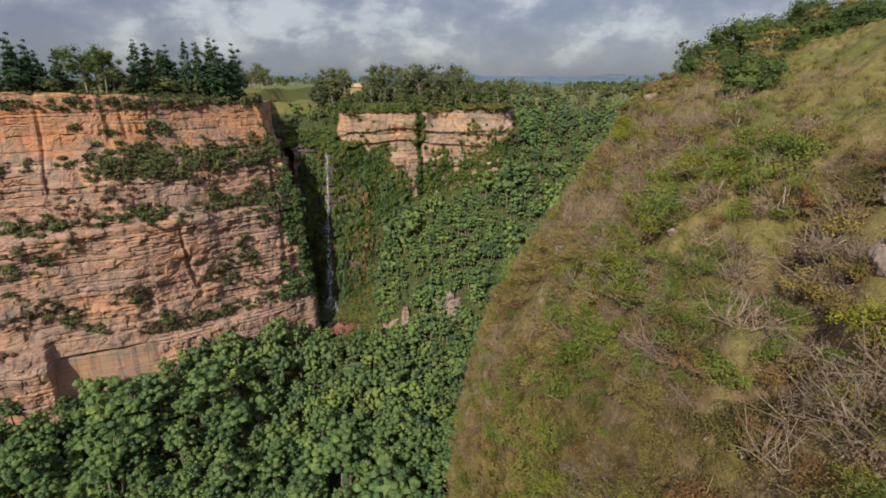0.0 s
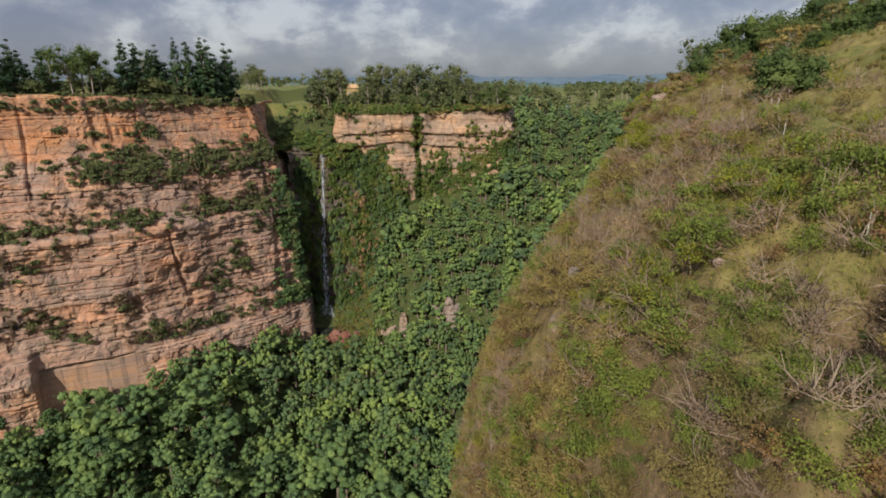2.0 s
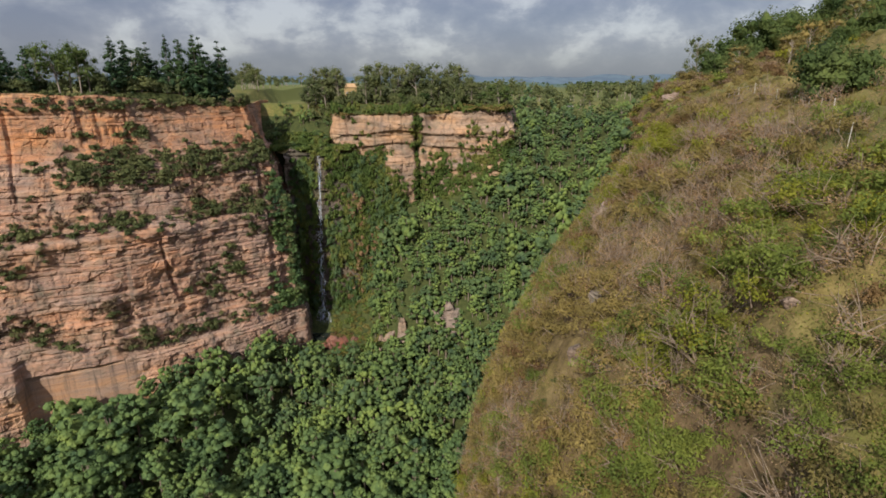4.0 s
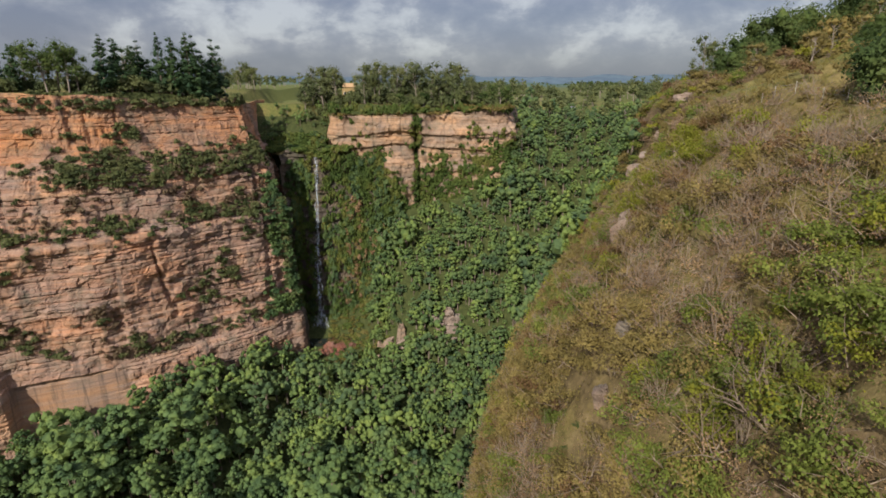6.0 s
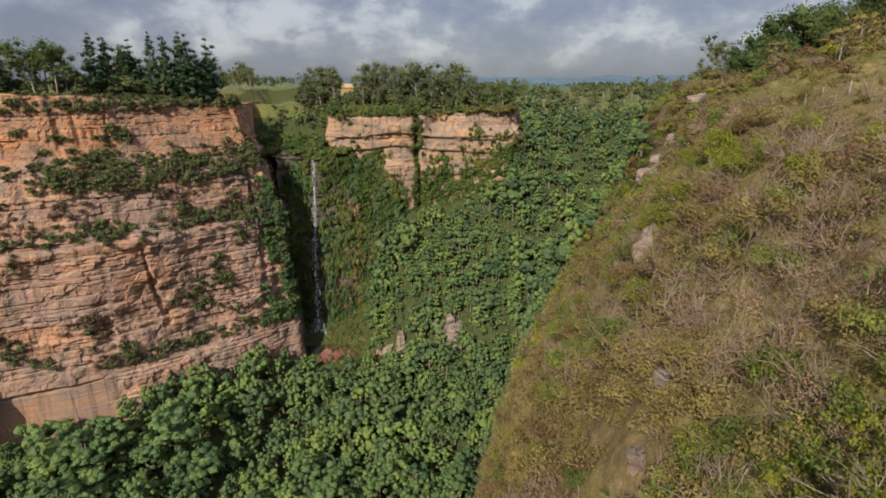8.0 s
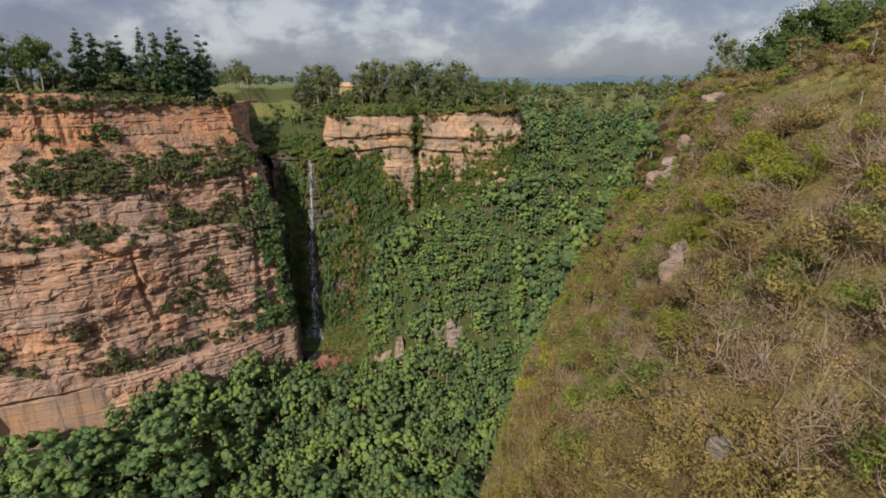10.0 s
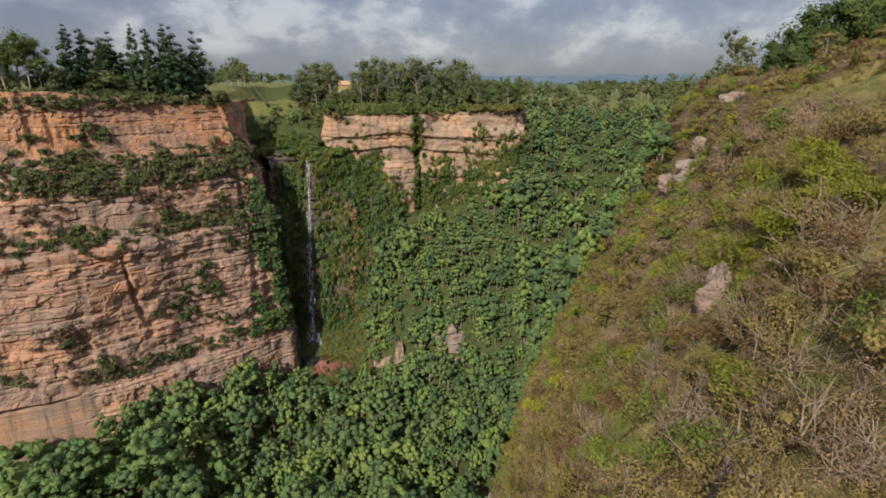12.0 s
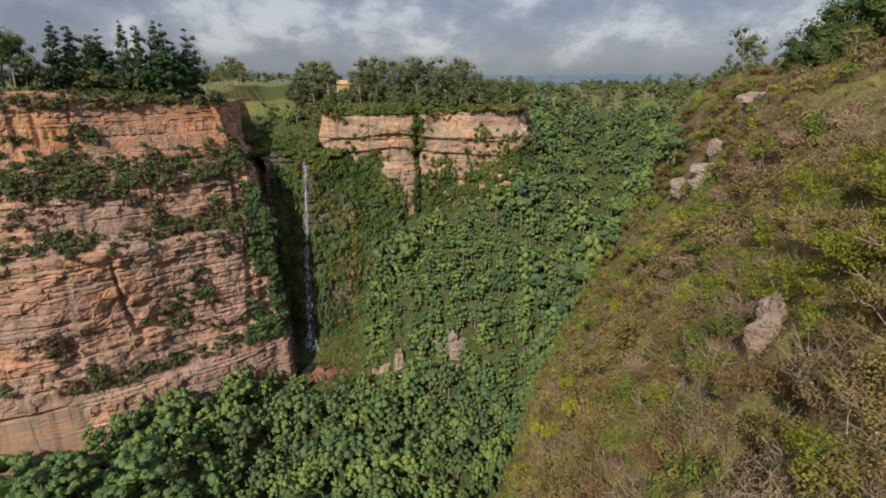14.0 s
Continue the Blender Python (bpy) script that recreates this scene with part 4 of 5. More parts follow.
# ---- plateau trees on the left cliff ----
GUMS = [gum_tree(200 + i, 15.0, 4.4, 28, 60, 0.5, True) for i in range(4)]
PINES = [conifer(300 + i, 17.0, 3.4 + 0.3 * i, 17, 30, 0.5, 0.1) for i in range(3)]
DARKS = [conifer(320 + i, 15.0, 4.6, 15, 34, 0.55, 0.04) for i in range(2)]
pine_models = [tree_thing("conifer", t, LEAF_PINE_AND_SHADE, BARK, "tall dark conifer at the cliff's rim", "tree", "trees on the cliff top") for t in PINES]
gum_models = [tree_thing("eucalyptus", t, LEAF_EUC, BARK_PALE, "tall open eucalyptus with pale stems on the plateau", "tree", "trees on the plateau") for t in GUMS]
rim_gum_models = [tree_thing("eucalyptus", t, LEAF_DARK, BARK_PALE, "tall dark green eucalyptus at the cliff's rim", "tree", "trees on the cliff top") for t in GUMS]
dark_models = [tree_thing("dense_tree", t, LEAF_PINE_AND_SHADE, BARK, "dense dark green tree on the cliff top", "tree", "trees on the cliff top") for t in DARKS]
RIM_PINES = [(-131, 188, 14), (-110, 199, 18), (-108, 204, 17), (-104.5, 207, 18), (-98, 212, 18.7), (-94.4, 214, 19.4), (-93.5, 220, 20.4), (-90, 217, 20.4)]
RIM_DARKS = [(-141, 181, 18), (-141.5, 184, 14.4), (-141, 188, 14), (-135, 186, 14), (-104, 211, 13), (-103, 214, 11), (-88, 218, 16.7), (-86.6, 221.5, 17), (-85.4, 226, 17), (-150, 178, 15), (-158, 172, 16)]
RIM_GUMS = [(-131, 193, 15.6), (-123, 190.5, 16.5), (-122, 194, 17), (-117.4, 192, 15.5), (-117, 196, 14), (-112, 213, 14), (-92.5, 254, 16), (-106, 310, 16.6), (-108, 330, 17), (-97, 305, 13), (-100, 290, 12)]
plant(pine_models, [(x, y, float(left_plateau_height(x, y)) - 0.3, h / 17.0) for x, y, h in RIM_PINES], rng, (0.8, 1.1))
plant(dark_models, [(x, y, float(left_plateau_height(x, y)) - 0.3, h / 15.0) for x, y, h in RIM_DARKS], rng, (0.8, 1.1))
plant(rim_gum_models, [(x, y, float(left_plateau_height(x, y)) - 0.3, h / 15.0) for x, y, h in RIM_GUMS[:6]], rng, (0.9, 1.15))
FAR_GUMS = [(-61, 262, 15), (-58.6, 268, 15), (-53, 265, 17), (-52, 269, 16), (-49, 269, 15), (-46.5, 262, 15), (-34, 261, 15), (-35.7, 273, 17), (-30, 263, 17), (-27.6, 262, 16.5),
            (-22.8, 276, 19), (-20.5, 266, 15.7), (-17, 273, 17), (-11, 267, 17.5), (-8.7, 270, 18), (-5, 261, 14), (-1, 269, 17.5), (2.5, 274, 17.4), (5, 267, 15.7), (8.8, 271, 17.5),
            (12, 270, 14), (13.7, 262, 12), (18.3, 272, 12.4)]
plant(gum_models, [(x, y, float(left_plateau_height(x, y)) - 0.3, 0.9 * h / 15.0) for x, y, h in RIM_GUMS[6:]]
      + [(x, y, float(land(x, y)) - 0.3, 1.14 * h / 15.0) for x, y, h in FAR_GUMS], rng, (0.85, 1.15))
plant([tree_thing("round_tree", broadleaf(340 + i, 9.0, 3.8, 13, 34, 0.6), LEAF_DARK, BARK, "round dark green tree on the cliff's edge", "tree", "trees on the plateau") for i in range(2)],
      [(x, y, float(land(x, y)) - 0.3, s) for x, y, s in [(25, 268, 1.15), (29, 262, 1.1), (31.5, 260, 0.9), (-8, 259, 0.7), (8, 262, 0.75), (-18, 260, 0.6), (20, 262, 0.7)]], rng)

# undergrowth between the plateau trees
rng = np.random.default_rng(9)
ux = np.concatenate([rng.uniform(-165, -84, 170), rng.uniform(-64, 36, 320)])
uy = np.concatenate([196 + 0.55 * (ux[:170] + 125) + rng.uniform(-8, 14, 170), rng.uniform(256, 284, 320)])
ok = (side_of(LEFT_PLATEAU, ux, uy) > 22) | (ux > -66)
uz = np.where(ux < -66, left_plateau_height(ux, uy), land(ux, uy))
thicket("undergrowth", [joined(broadleaf(330 + i, 4.6, 2.6, 8, 26, 0.6, True, 0, 0.1)) for i in range(3)], np.stack([ux, uy, uz - 0.5], 1)[ok], rng.uniform(0.5, 1.3, ok.sum()), [LEAF_EUC, BARK],
        "olive undergrowth between the plateau trees", "undergrowth", rng)

# woods and hedges of the far plateau
rng = np.random.default_rng(11)
px_, py_ = rng.uniform(-330, 420, 900), 258 + rng.uniform(0, 1, 900) ** 1.3 * 330
woods = fbm(px_ * 0.012, py_ * 0.012, seed=31) + 0.7 * ((px_ > 25) & (px_ < 170)) + 0.5 * (py_ > 420)
ok = ((woods > 0.1) | ((px_ > -70) & (px_ < 25) & (py_ < 290))) & ~((px_ > -100) & (px_ < -66) & (py_ < 420)) & (side_of(LEFT_PLATEAU, px_, py_) < 400)
more = 170
px_[:more], py_[:more] = rng.uniform(28, 190, more), 282 + rng.uniform(0, 1, more) ** 1.4 * 260
ok[:more] = True
ok &= ~((px_ < -36) & (px_ > -52) & (py_ < 302)) & ~((px_ < -110) & (py_ < 300)) & ~((px_ > 75) & (px_ < 120) & (py_ > 380))
px_, py_ = px_[ok], py_[ok]
LIGHT_TREES = [joined(broadleaf(360 + i, 8.5, 3.6, 8, 14, 1.4, True, 1, 0.2)) for i in range(3)] + [joined(gum_tree(370 + i, 11, 3.4, 10, 14, 1.3, True)) for i in range(2)]
thicket("plateau_woods", LIGHT_TREES, np.stack([px_, py_, land(px_, py_) - 0.4], 1), rng.uniform(0.6, 1.15, len(px_)), [LEAF_EUC, BARK_PALE],
        "mixed olive-green woodland on the plateau", "woodland", rng)
qx, qy = rng.uniform(-1300, 1600, 900), 600 + rng.uniform(0, 1, 900) ** 1.5 * 1700
ok = fbm(qx * 0.005, qy * 0.012, seed=35) > 0.12
thicket("distant_woods", [joined(broadleaf(390, 9, 6.0, 5, 9, 3.0, True, 0, 0.1))], np.stack([qx, qy, land(qx, qy) - 1], 1)[ok], rng.uniform(0.7, 1.2, ok.sum()), [LEAF_DARK, BARK],
        "dark tree lines between distant fields", "woodland", rng)
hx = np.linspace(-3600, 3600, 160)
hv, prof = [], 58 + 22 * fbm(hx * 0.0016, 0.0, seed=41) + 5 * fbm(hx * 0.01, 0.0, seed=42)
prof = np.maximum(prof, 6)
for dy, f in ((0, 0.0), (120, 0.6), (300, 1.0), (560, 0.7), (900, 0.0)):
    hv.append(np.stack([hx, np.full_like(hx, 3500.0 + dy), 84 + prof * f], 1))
tagged(new("distant_hills", mesh_of("distant_hills", np.stack(hv, 1).reshape(-1, 3), [(grid_faces(160, 5), 0)], HILL_FAR, True)), "low hills on the horizon, tinted blue-green for haze", "hills", kind="structure")

# ---- plants on the cliffs ----
rng = np.random.default_rng(13)
CLIFF_SHRUBS = [shrub(400 + i, 1.0, 7, 15, 0.38, 0, 0.9, True) for i in range(4)]


def cliff_plants(name, cliff, n, s_range, z_range, density, mats, label, sizes=(0.8, 2.0), out=0.3, tall=1.0):
    s, z = rng.uniform(*s_range, n), rng.uniform(*z_range, n)
    p = cliff.at(s, z)
    chance = density(p[:, 0], p[:, 1], z, s)
    ok_ = rng.uniform(0, 1, n) < chance
    p = p[ok_]
    p[:, 2] -= 0.35
    nx, ny = np.interp(s[ok_], cliff.s, cliff.n[:, 0]), np.interp(s[ok_], cliff.s, cliff.n[:, 1])
    p[:, 0] += nx * out
    p[:, 1] += ny * out
    thicket(name, CLIFF_SHRUBS, p, rng.uniform(*sizes, len(p)), mats, label, "shrubs", rng, tall=tall)


def ledge_density(x, y, z, s):
    zb = z + 1.6 * value_noise(s * 0.05, 0.0, seed=LEFT.seed + 11)
    patchy = fbm(s * 0.09, z * 0.12, seed=51)
    upper = 2.6 * np.exp(-((zb - 81) / 3.6) ** 2) * smooth(-122, -108, x) + np.exp(-((zb - 82.0) / 1.8) ** 2) * 0.45
    middle = 1.4 * np.exp(-((zb - 63.5) / 2.0) ** 2) * (0.4 + 0.7 * smooth(-88, -76, x))
    corner = smooth(-64, -60, x) * smooth(210, 213, y) * (z < 72) * (z > 22) * 0.8
    rim = (z > 99) * 0.5
    spots = 0.5 * smooth(0.5, 0.85, patchy) * (z > 24)
    foot = 0.5 * np.exp(-((z - 22) / 2.5) ** 2) * smooth(-108, -100, x)
    return np.clip((upper + middle) * (0.55 + 0.8 * smooth(-0.4, 0.3, patchy)) + corner + spots + rim + foot, 0, 0.96) * (~((y > 220) & (x > -72)))


cliff_plants("ledge_shrubs", LEFT, 11000, (30, LEFT.s[-1] - 60), (20, 102), ledge_density, [LEAF_LEDGE, TWIG], "dark green shrubs rooted on the cliff's ledges")
cliff_plants("ledge_dry_brush", LEFT, 5200, (30, LEFT.s[-1] - 60), (20, 102), lambda x, y, z, s: 0.35 * ledge_density(x, y, z, s) + 0.75 * smooth(0.2, 0.65, fbm(s * 0.07, z * 0.09, seed=53)) * (z > 21) * (z < 86),
             [LEAF_DRY, TWIG], "dry brown brush in the cliff's cracks", (0.6, 1.6))

cliff_plants("corner_shrubs", LEFT, 9000, (30, LEFT.s[-1] - 60), (20, 74),
             lambda x, y, z, s: 0.8 * smooth(-69, -65, x) * (y > 203) * (y < 218) * smooth(-0.5, 0.2, fbm(s * 0.2, z * 0.1, seed=54)), [LEAF_FOREST, TWIG],
             "fresh green bushes clinging to the cliff's corner", (0.8, 2.0), 0.9)


def far_density(x, y, z, s):
    patchy = fbm(s * 0.12, z * 0.08, seed=55)
    low_ = 1 - smooth(66, 76, z + 6 * patchy + 14 * np.exp(-((x + 13.5) / 3.0) ** 2) - 10 * smooth(4, 28, x) + 9 * np.exp(-((x + 13.5) / 3.0) ** 2))
    joint = np.exp(-((x + 11) / 1.4) ** 2) * 0.9 + np.exp(-((x - 15) / 5) ** 2) * 0.35 * (z < 88) + np.exp(-((x + 27) / 1.6) ** 2) * (z < 80) * 0.9
    return np.clip(low_ * 0.9 + joint + 0.9 * (z > 94.5) + 0.08 * smooth(0.4, 0.85, patchy), 0, 0.9)


cliff_plants("far_cliff_creepers", FAR, 4200, (4, FAR.s[-1] - 4), (46, 97), far_density, [HANGING, TWIG], "green creepers and bushes hanging on the pale cliff", (0.7, 1.7), 0.3, 1.7)
cliff_plants("falls_creepers", FALLS, 3000, (2, FALLS.s[-1] - 1), (-6, 77),
             lambda x, y, z, s: np.clip(0.4 + 0.55 * smooth(-0.5, 0.4, 1.3 * fbm(s * 0.22, z * 0.05, seed=57) + 0.06 * (x + 46)), 0, 0.95) * (np.abs(x + 52.4) > 1.3), [HANGING, TWIG],
             "yellow-green creepers hanging beside the waterfall", (0.8, 1.9), 0.3, 1.9)
cliff_plants("falls_dark_creepers", FALLS, 1800, (2, FALLS.s[-1] - 1), (-6, 77),
             lambda x, y, z, s: 0.9 * smooth(0.0, 0.45, fbm(s * 0.28, z * 0.045, seed=59)) * (np.abs(x + 52.4) > 1.3), [LEAF_DEEP, TWIG],
             "dark green creepers hanging in drapes beside the waterfall", (0.8, 1.8), 0.7, 2.2)
cliff_plants("falls_rusty_growth", FALLS, 900, (2, FALLS.s[-1] - 1), (-6, 60),
             lambda x, y, z, s: 0.8 * smooth(-48, -44, x) * smooth(0.05, 0.5, fbm(s * 0.22, z * 0.05, seed=58)), [LEAF_DRY, TWIG],
             "brown withered growth on the wall by the waterfall", (0.6, 1.4), 0.9, 1.8)

# rim bushes and grass along the left plateau's edge
n = 420
s_ = rng.uniform(20, LEFT.s[-1] - 50, n)
rim_at = LEFT.at(s_, left_plateau_height(np.interp(s_, LEFT.s, LEFT.p[:, 0]), np.interp(s_, LEFT.s, LEFT.p[:, 1])) - 0.2)
inward = rng.uniform(0.3, 9.0, n)
rim_at[:, 0] -= np.interp(s_, LEFT.s, LEFT.n[:, 0]) * inward
rim_at[:, 1] -= np.interp(s_, LEFT.s, LEFT.n[:, 1]) * inward
thicket("rim_shrubs", CLIFF_SHRUBS, rim_at, rng.uniform(0.5, 1.5, n), [LEAF_LEDGE, TWIG], "low scrub along the plateau's rim", "shrubs", rng)

# scrub along the far cliff's edge
n = 260
s_ = rng.uniform(12, FAR.s[-1] - 20, n)
bx = np.interp(s_, FAR.s, FAR.p[:, 0]) - np.interp(s_, FAR.s, FAR.n[:, 0]) * rng.uniform(0.0, 9, n)
by = np.interp(s_, FAR.s, FAR.p[:, 1]) - np.interp(s_, FAR.s, FAR.n[:, 1]) * rng.uniform(0.0, 9, n)
bz = np.maximum(92.6 + 4.2 * smooth(-35, 20, bx) + 1.6 * value_noise(bx * 0.12, by * 0.12, seed=5), 0)
thicket("edge_scrub", CLIFF_SHRUBS, np.stack([bx, by, bz - 0.4], 1), rng.uniform(0.5, 1.4, n), [LEAF_BUSH, TWIG], "olive scrub along the far cliff's edge", "scrub", rng)

# scrub where the stream comes over the lip
n = 420
bx, by = rng.uniform(-74, -40, n), rng.uniform(240.5, 254, n)
bz = np.maximum(lie(bx, by), 76.0 + 3.5 * np.minimum(np.abs(bx + 52.3) * 0.22, 1.0))
ok = np.abs(bx + 52.3) > 1.0
thicket("lip_scrub", CLIFF_SHRUBS, np.stack([bx, by, bz - 0.2], 1)[ok], rng.uniform(0.7, 2.3, ok.sum()), [HANGING, TWIG], "lush scrub at the lip of the falls", "scrub", rng)

# hanging grass and scrub on the steep ground by the falls
n = 260
bx, by = rng.uniform(-48, -20, n), rng.uniform(212, 247, n)
thicket("basin_scrub", CLIFF_SHRUBS, np.stack([bx, by, land(bx, by) - 0.2], 1), rng.uniform(0.8, 1.7, n), [HANGING, TWIG], "yellow-green scrub on the wet slope by the falls", "scrub", rng)
n = 260
bx, by = rng.uniform(-49, -26, n), rng.uniform(208, 244, n)
thicket("basin_dry_scrub", CLIFF_SHRUBS, np.stack([bx, by, land(bx, by) - 0.1], 1), rng.uniform(0.7, 1.4, n), [GRASS, TWIG], "straw-brown scrub on the wet slope by the falls", "scrub", rng)

# ---- waterfall, pool, rubble ----


def waterfall():
    root = tagged(new("waterfall"), "thin white waterfall dropping down a dark rock wall", "waterfall")
    rng_ = np.random.default_rng(61)
    zs = np.linspace(77.6, 0.0, 90)
    for i, (x0, wide, mat, name, ahead) in enumerate([(-52.2, 0.42, WATERFALL, "stream", 0.9), (-52.5, 1.0, SPRAY, "veil", 1.3), (-52.0, 0.8, SPRAY, "veil", 0.6)]):
        rows = []
        for z in zs:
            f = (77.6 - z) / 77.6
            y = np.interp(x0, FALLS.p[:, 0], FALLS.p[:, 1]) - 1.4 - 9.5 * f - ahead * math.sqrt(f)
            w = wide * (0.5 + 0.9 * f + 3.2 * float(smooth(0.8, 1.0, f))) * (1 + 0.12 * rng_.normal())
            x = x0 - 0.9 * f + 0.08 * rng_.normal() + 0.3 * math.sin(7 * f + i)
            rows.append([(x - w, y + 0.25, z), (x - w * 0.4, y - 0.12, z), (x + w * 0.4, y - 0.12, z), (x + w, y + 0.25, z)])
        me = mesh_of(name, np.array(rows).reshape(-1, 3), [(grid_faces(len(zs), 4), 0)], mat, True)
        part_mesh(name, me, root, "broken white spray" if name == "veil" else "")


waterfall()


def boulder(name, seed, at, radius, mat, stretch_=(1, 1, 1), label="", category="rock", group="", rough=0.3):
    bm = bmesh.new()
    bmesh.ops.create_icosphere(bm, subdivisions=4 if radius > 0.8 else 3, radius=1.0)
    c = np.array([v.co[:] for v in bm.verts])
    k = 1 + 0.7 * rough * fbm(c[:, 0] * 1.3 + seed, c[:, 1] * 1.3, c[:, 2] * 1.3, seed=seed, octaves=4)
    # flat broken faces
    for w in ball_ways(np.random.default_rng(seed), 11, -0.6):
        d, cut = c @ w * k, 0.45 + 0.35 * float(lattice(np.int64(seed), np.int64(w[0] * 999), np.int64(3), 5))
        k = np.where(d > cut, k * cut / np.maximum(d, 0.01), k)
    k = k * (1 + 0.10 * fbm(c[:, 0] * 3.7, c[:, 1] * 3.7, c[:, 2] * 5.5, seed=seed + 9, octaves=3)) - 0.07 * (np.abs(value_noise(c[:, 0] * 2.2 + seed, c[:, 1] * 2.2, c[:, 2] * 3.4, seed=seed + 4)) < 0.12)
    for v, q in zip(bm.verts, k):
        v.co = v.co * float(q)
        v.co = Vector((v.co.x * stretch_[0], v.co.y * stretch_[1], v.co.z * stretch_[2])) * radius
    me = bpy.data.meshes.new(name)
    bm.to_mesh(me)
    bm.free()
    me.materials.append(mat)
    ob = tagged(new(name, me), label, category, group)
    ob.matrix_basis = pose(*at, 0, 0, seed * 37 % 360)
    return ob


pool = bmesh.new()
bmesh.ops.create_circle(pool, cap_ends=True, segments=40, radius=1.0)
for v in pool.verts:
    q = 1 + 0.18 * float(fbm(v.co.x * 1.5, v.co.y * 1.5, seed=63))
    v.co = Vector((v.co.x * 6.5 * q, v.co.y * 4.5 * q, 0))
ext = bmesh.ops.extrude_face_region(pool, geom=pool.faces[:])
for v in ext["geom"]:
    if isinstance(v, bmesh.types.BMVert):
        v.co.z += 1.2
me_pool = bpy.data.meshes.new("water")
pool.to_mesh(me_pool)
pool.free()
me_pool.materials.append(POOL)
pool_ob = tagged(new("water", me_pool), "dark plunge pool under the waterfall", "water", kind="structure")
pool_ob.location = (-54, 222.5, 0.3)

rng = np.random.default_rng(71)
for i in range(26):
    x, y = -44.5 + rng.normal(0, 2.8), 217.0 + rng.normal(0, 2.4)
    boulder("fallen_rock", 500 + i, (x, y, float(land(x, y)) + 0.5), rng.uniform(0.8, 2.3), ROCK_RED, rng.uniform(0.7, 1.3, 3), "angular red-brown fallen rock below the waterfall", group="rocks below the waterfall", rough=0.35)
n = 60
rx, ry = -44 + rng.normal(0, 3.5, n), 220 + rng.normal(0, 2.5, n)
thicket("rusty_brush", CLIFF_SHRUBS, np.stack([rx, ry, land(rx, ry)], 1), rng.uniform(0.5, 1.1, n), [LEAF_RUST, TWIG], "rust-red brush among fallen rocks", "shrubs", rng)
for i in range(9):
    x, y = (-18 + rng.normal(0, 3.5), 212 + rng.normal(0, 1.8)) if i < 6 else (2 + rng.normal(0, 2.5), 214 + rng.normal(0, 1.0))
    boulder("rock_outcrop", 560 + i, (x, y, float(land(x, y)) + 0.9), rng.uniform(0.7, 1.4), ROCK_PALE, rng.uniform(0.7, 1.4, 3) * (1.5, 0.8, 0.6), "pale grey rock outcrop in the forest", group="outcrops in the forest", rough=0.4)
for i, (line, low_, crest) in enumerate([
        ([(-27, 216), (-22, 213.2), (-15, 212.4), (-10, 215)], -3, lambda x, y: 3.5 + 7.5 * smooth(-19.3, -18.2, x) * (1 - smooth(-15.0, -14.0, x)) + 2.5 * smooth(-25, -24, x) * (1 - smooth(-21, -20, x)) + 1.2 * value_noise(x * 0.7, y * 0.7, seed=7)),
        ([(-5, 217), (-1, 214.5), (5, 214.3), (9, 216.5)], 8, lambda x, y: 14.5 + 3.0 * smooth(0.5, 1.6, x) * (1 - smooth(5.0, 6.5, x)) + 1.0 * value_noise(x * 0.7, y * 0.7, seed=8))]):
    face = Cliff(line, low_, 20, ([-5, 20], [1.2, -2.2]), 91 + i, 0.3, 0.55)
    tagged(face.build("rock_outcrop", 44, crest, 2.5, [ROCK_PALE]), "pale pinkish bedded rock outcrop in the forest", "rock", "outcrops in the forest")


# ---- the brushy hillside ----
rng = np.random.default_rng(17)


def on_slope(n, x0, x1, y0, y1, zlow):
    """Places spread evenly over the hillside's surface."""
    m = int(n * 12 if n < 20000 else n * 4)
    x, y = rng.uniform(x0, x1, m), rng.uniform(y0, y1, m)
    z = lie(x, y)
    ok_ = (z > zlow) & (hill_height(x, y) > z - 9)
    x, y, z = x[ok_], y[ok_], z[ok_]
    w = np.sqrt(1 + np.minimum(slope_of(x, y), 5) ** 2)
    pick = rng.choice(len(x), min(n, len(x)), replace=False, p=w / w.sum())
    return x[pick], y[pick], z[pick]


def gully_near(x, y):
    """Distance to the nearest gully's line, in half widths."""
    best = np.full(np.shape(x), 99.0)
    for ax, ay, bx, by, w, deep in GULLIES:
        ex, ey = bx - ax, by - ay
        u = np.clip(((x - ax) * ex + (y - ay) * ey) / (ex * ex + ey * ey), 0, 1.35)
        best = np.minimum(best, np.hypot(x - ax - u * ex, y - ay - u * ey) / w)
    return best


def spot(x, y, cx, cy, r):
    return np.exp(-((x - cx) ** 2 + (y - cy) ** 2) / (r * r))


KINDS = ["olive", "green", "yellow", "dry", "rust"]


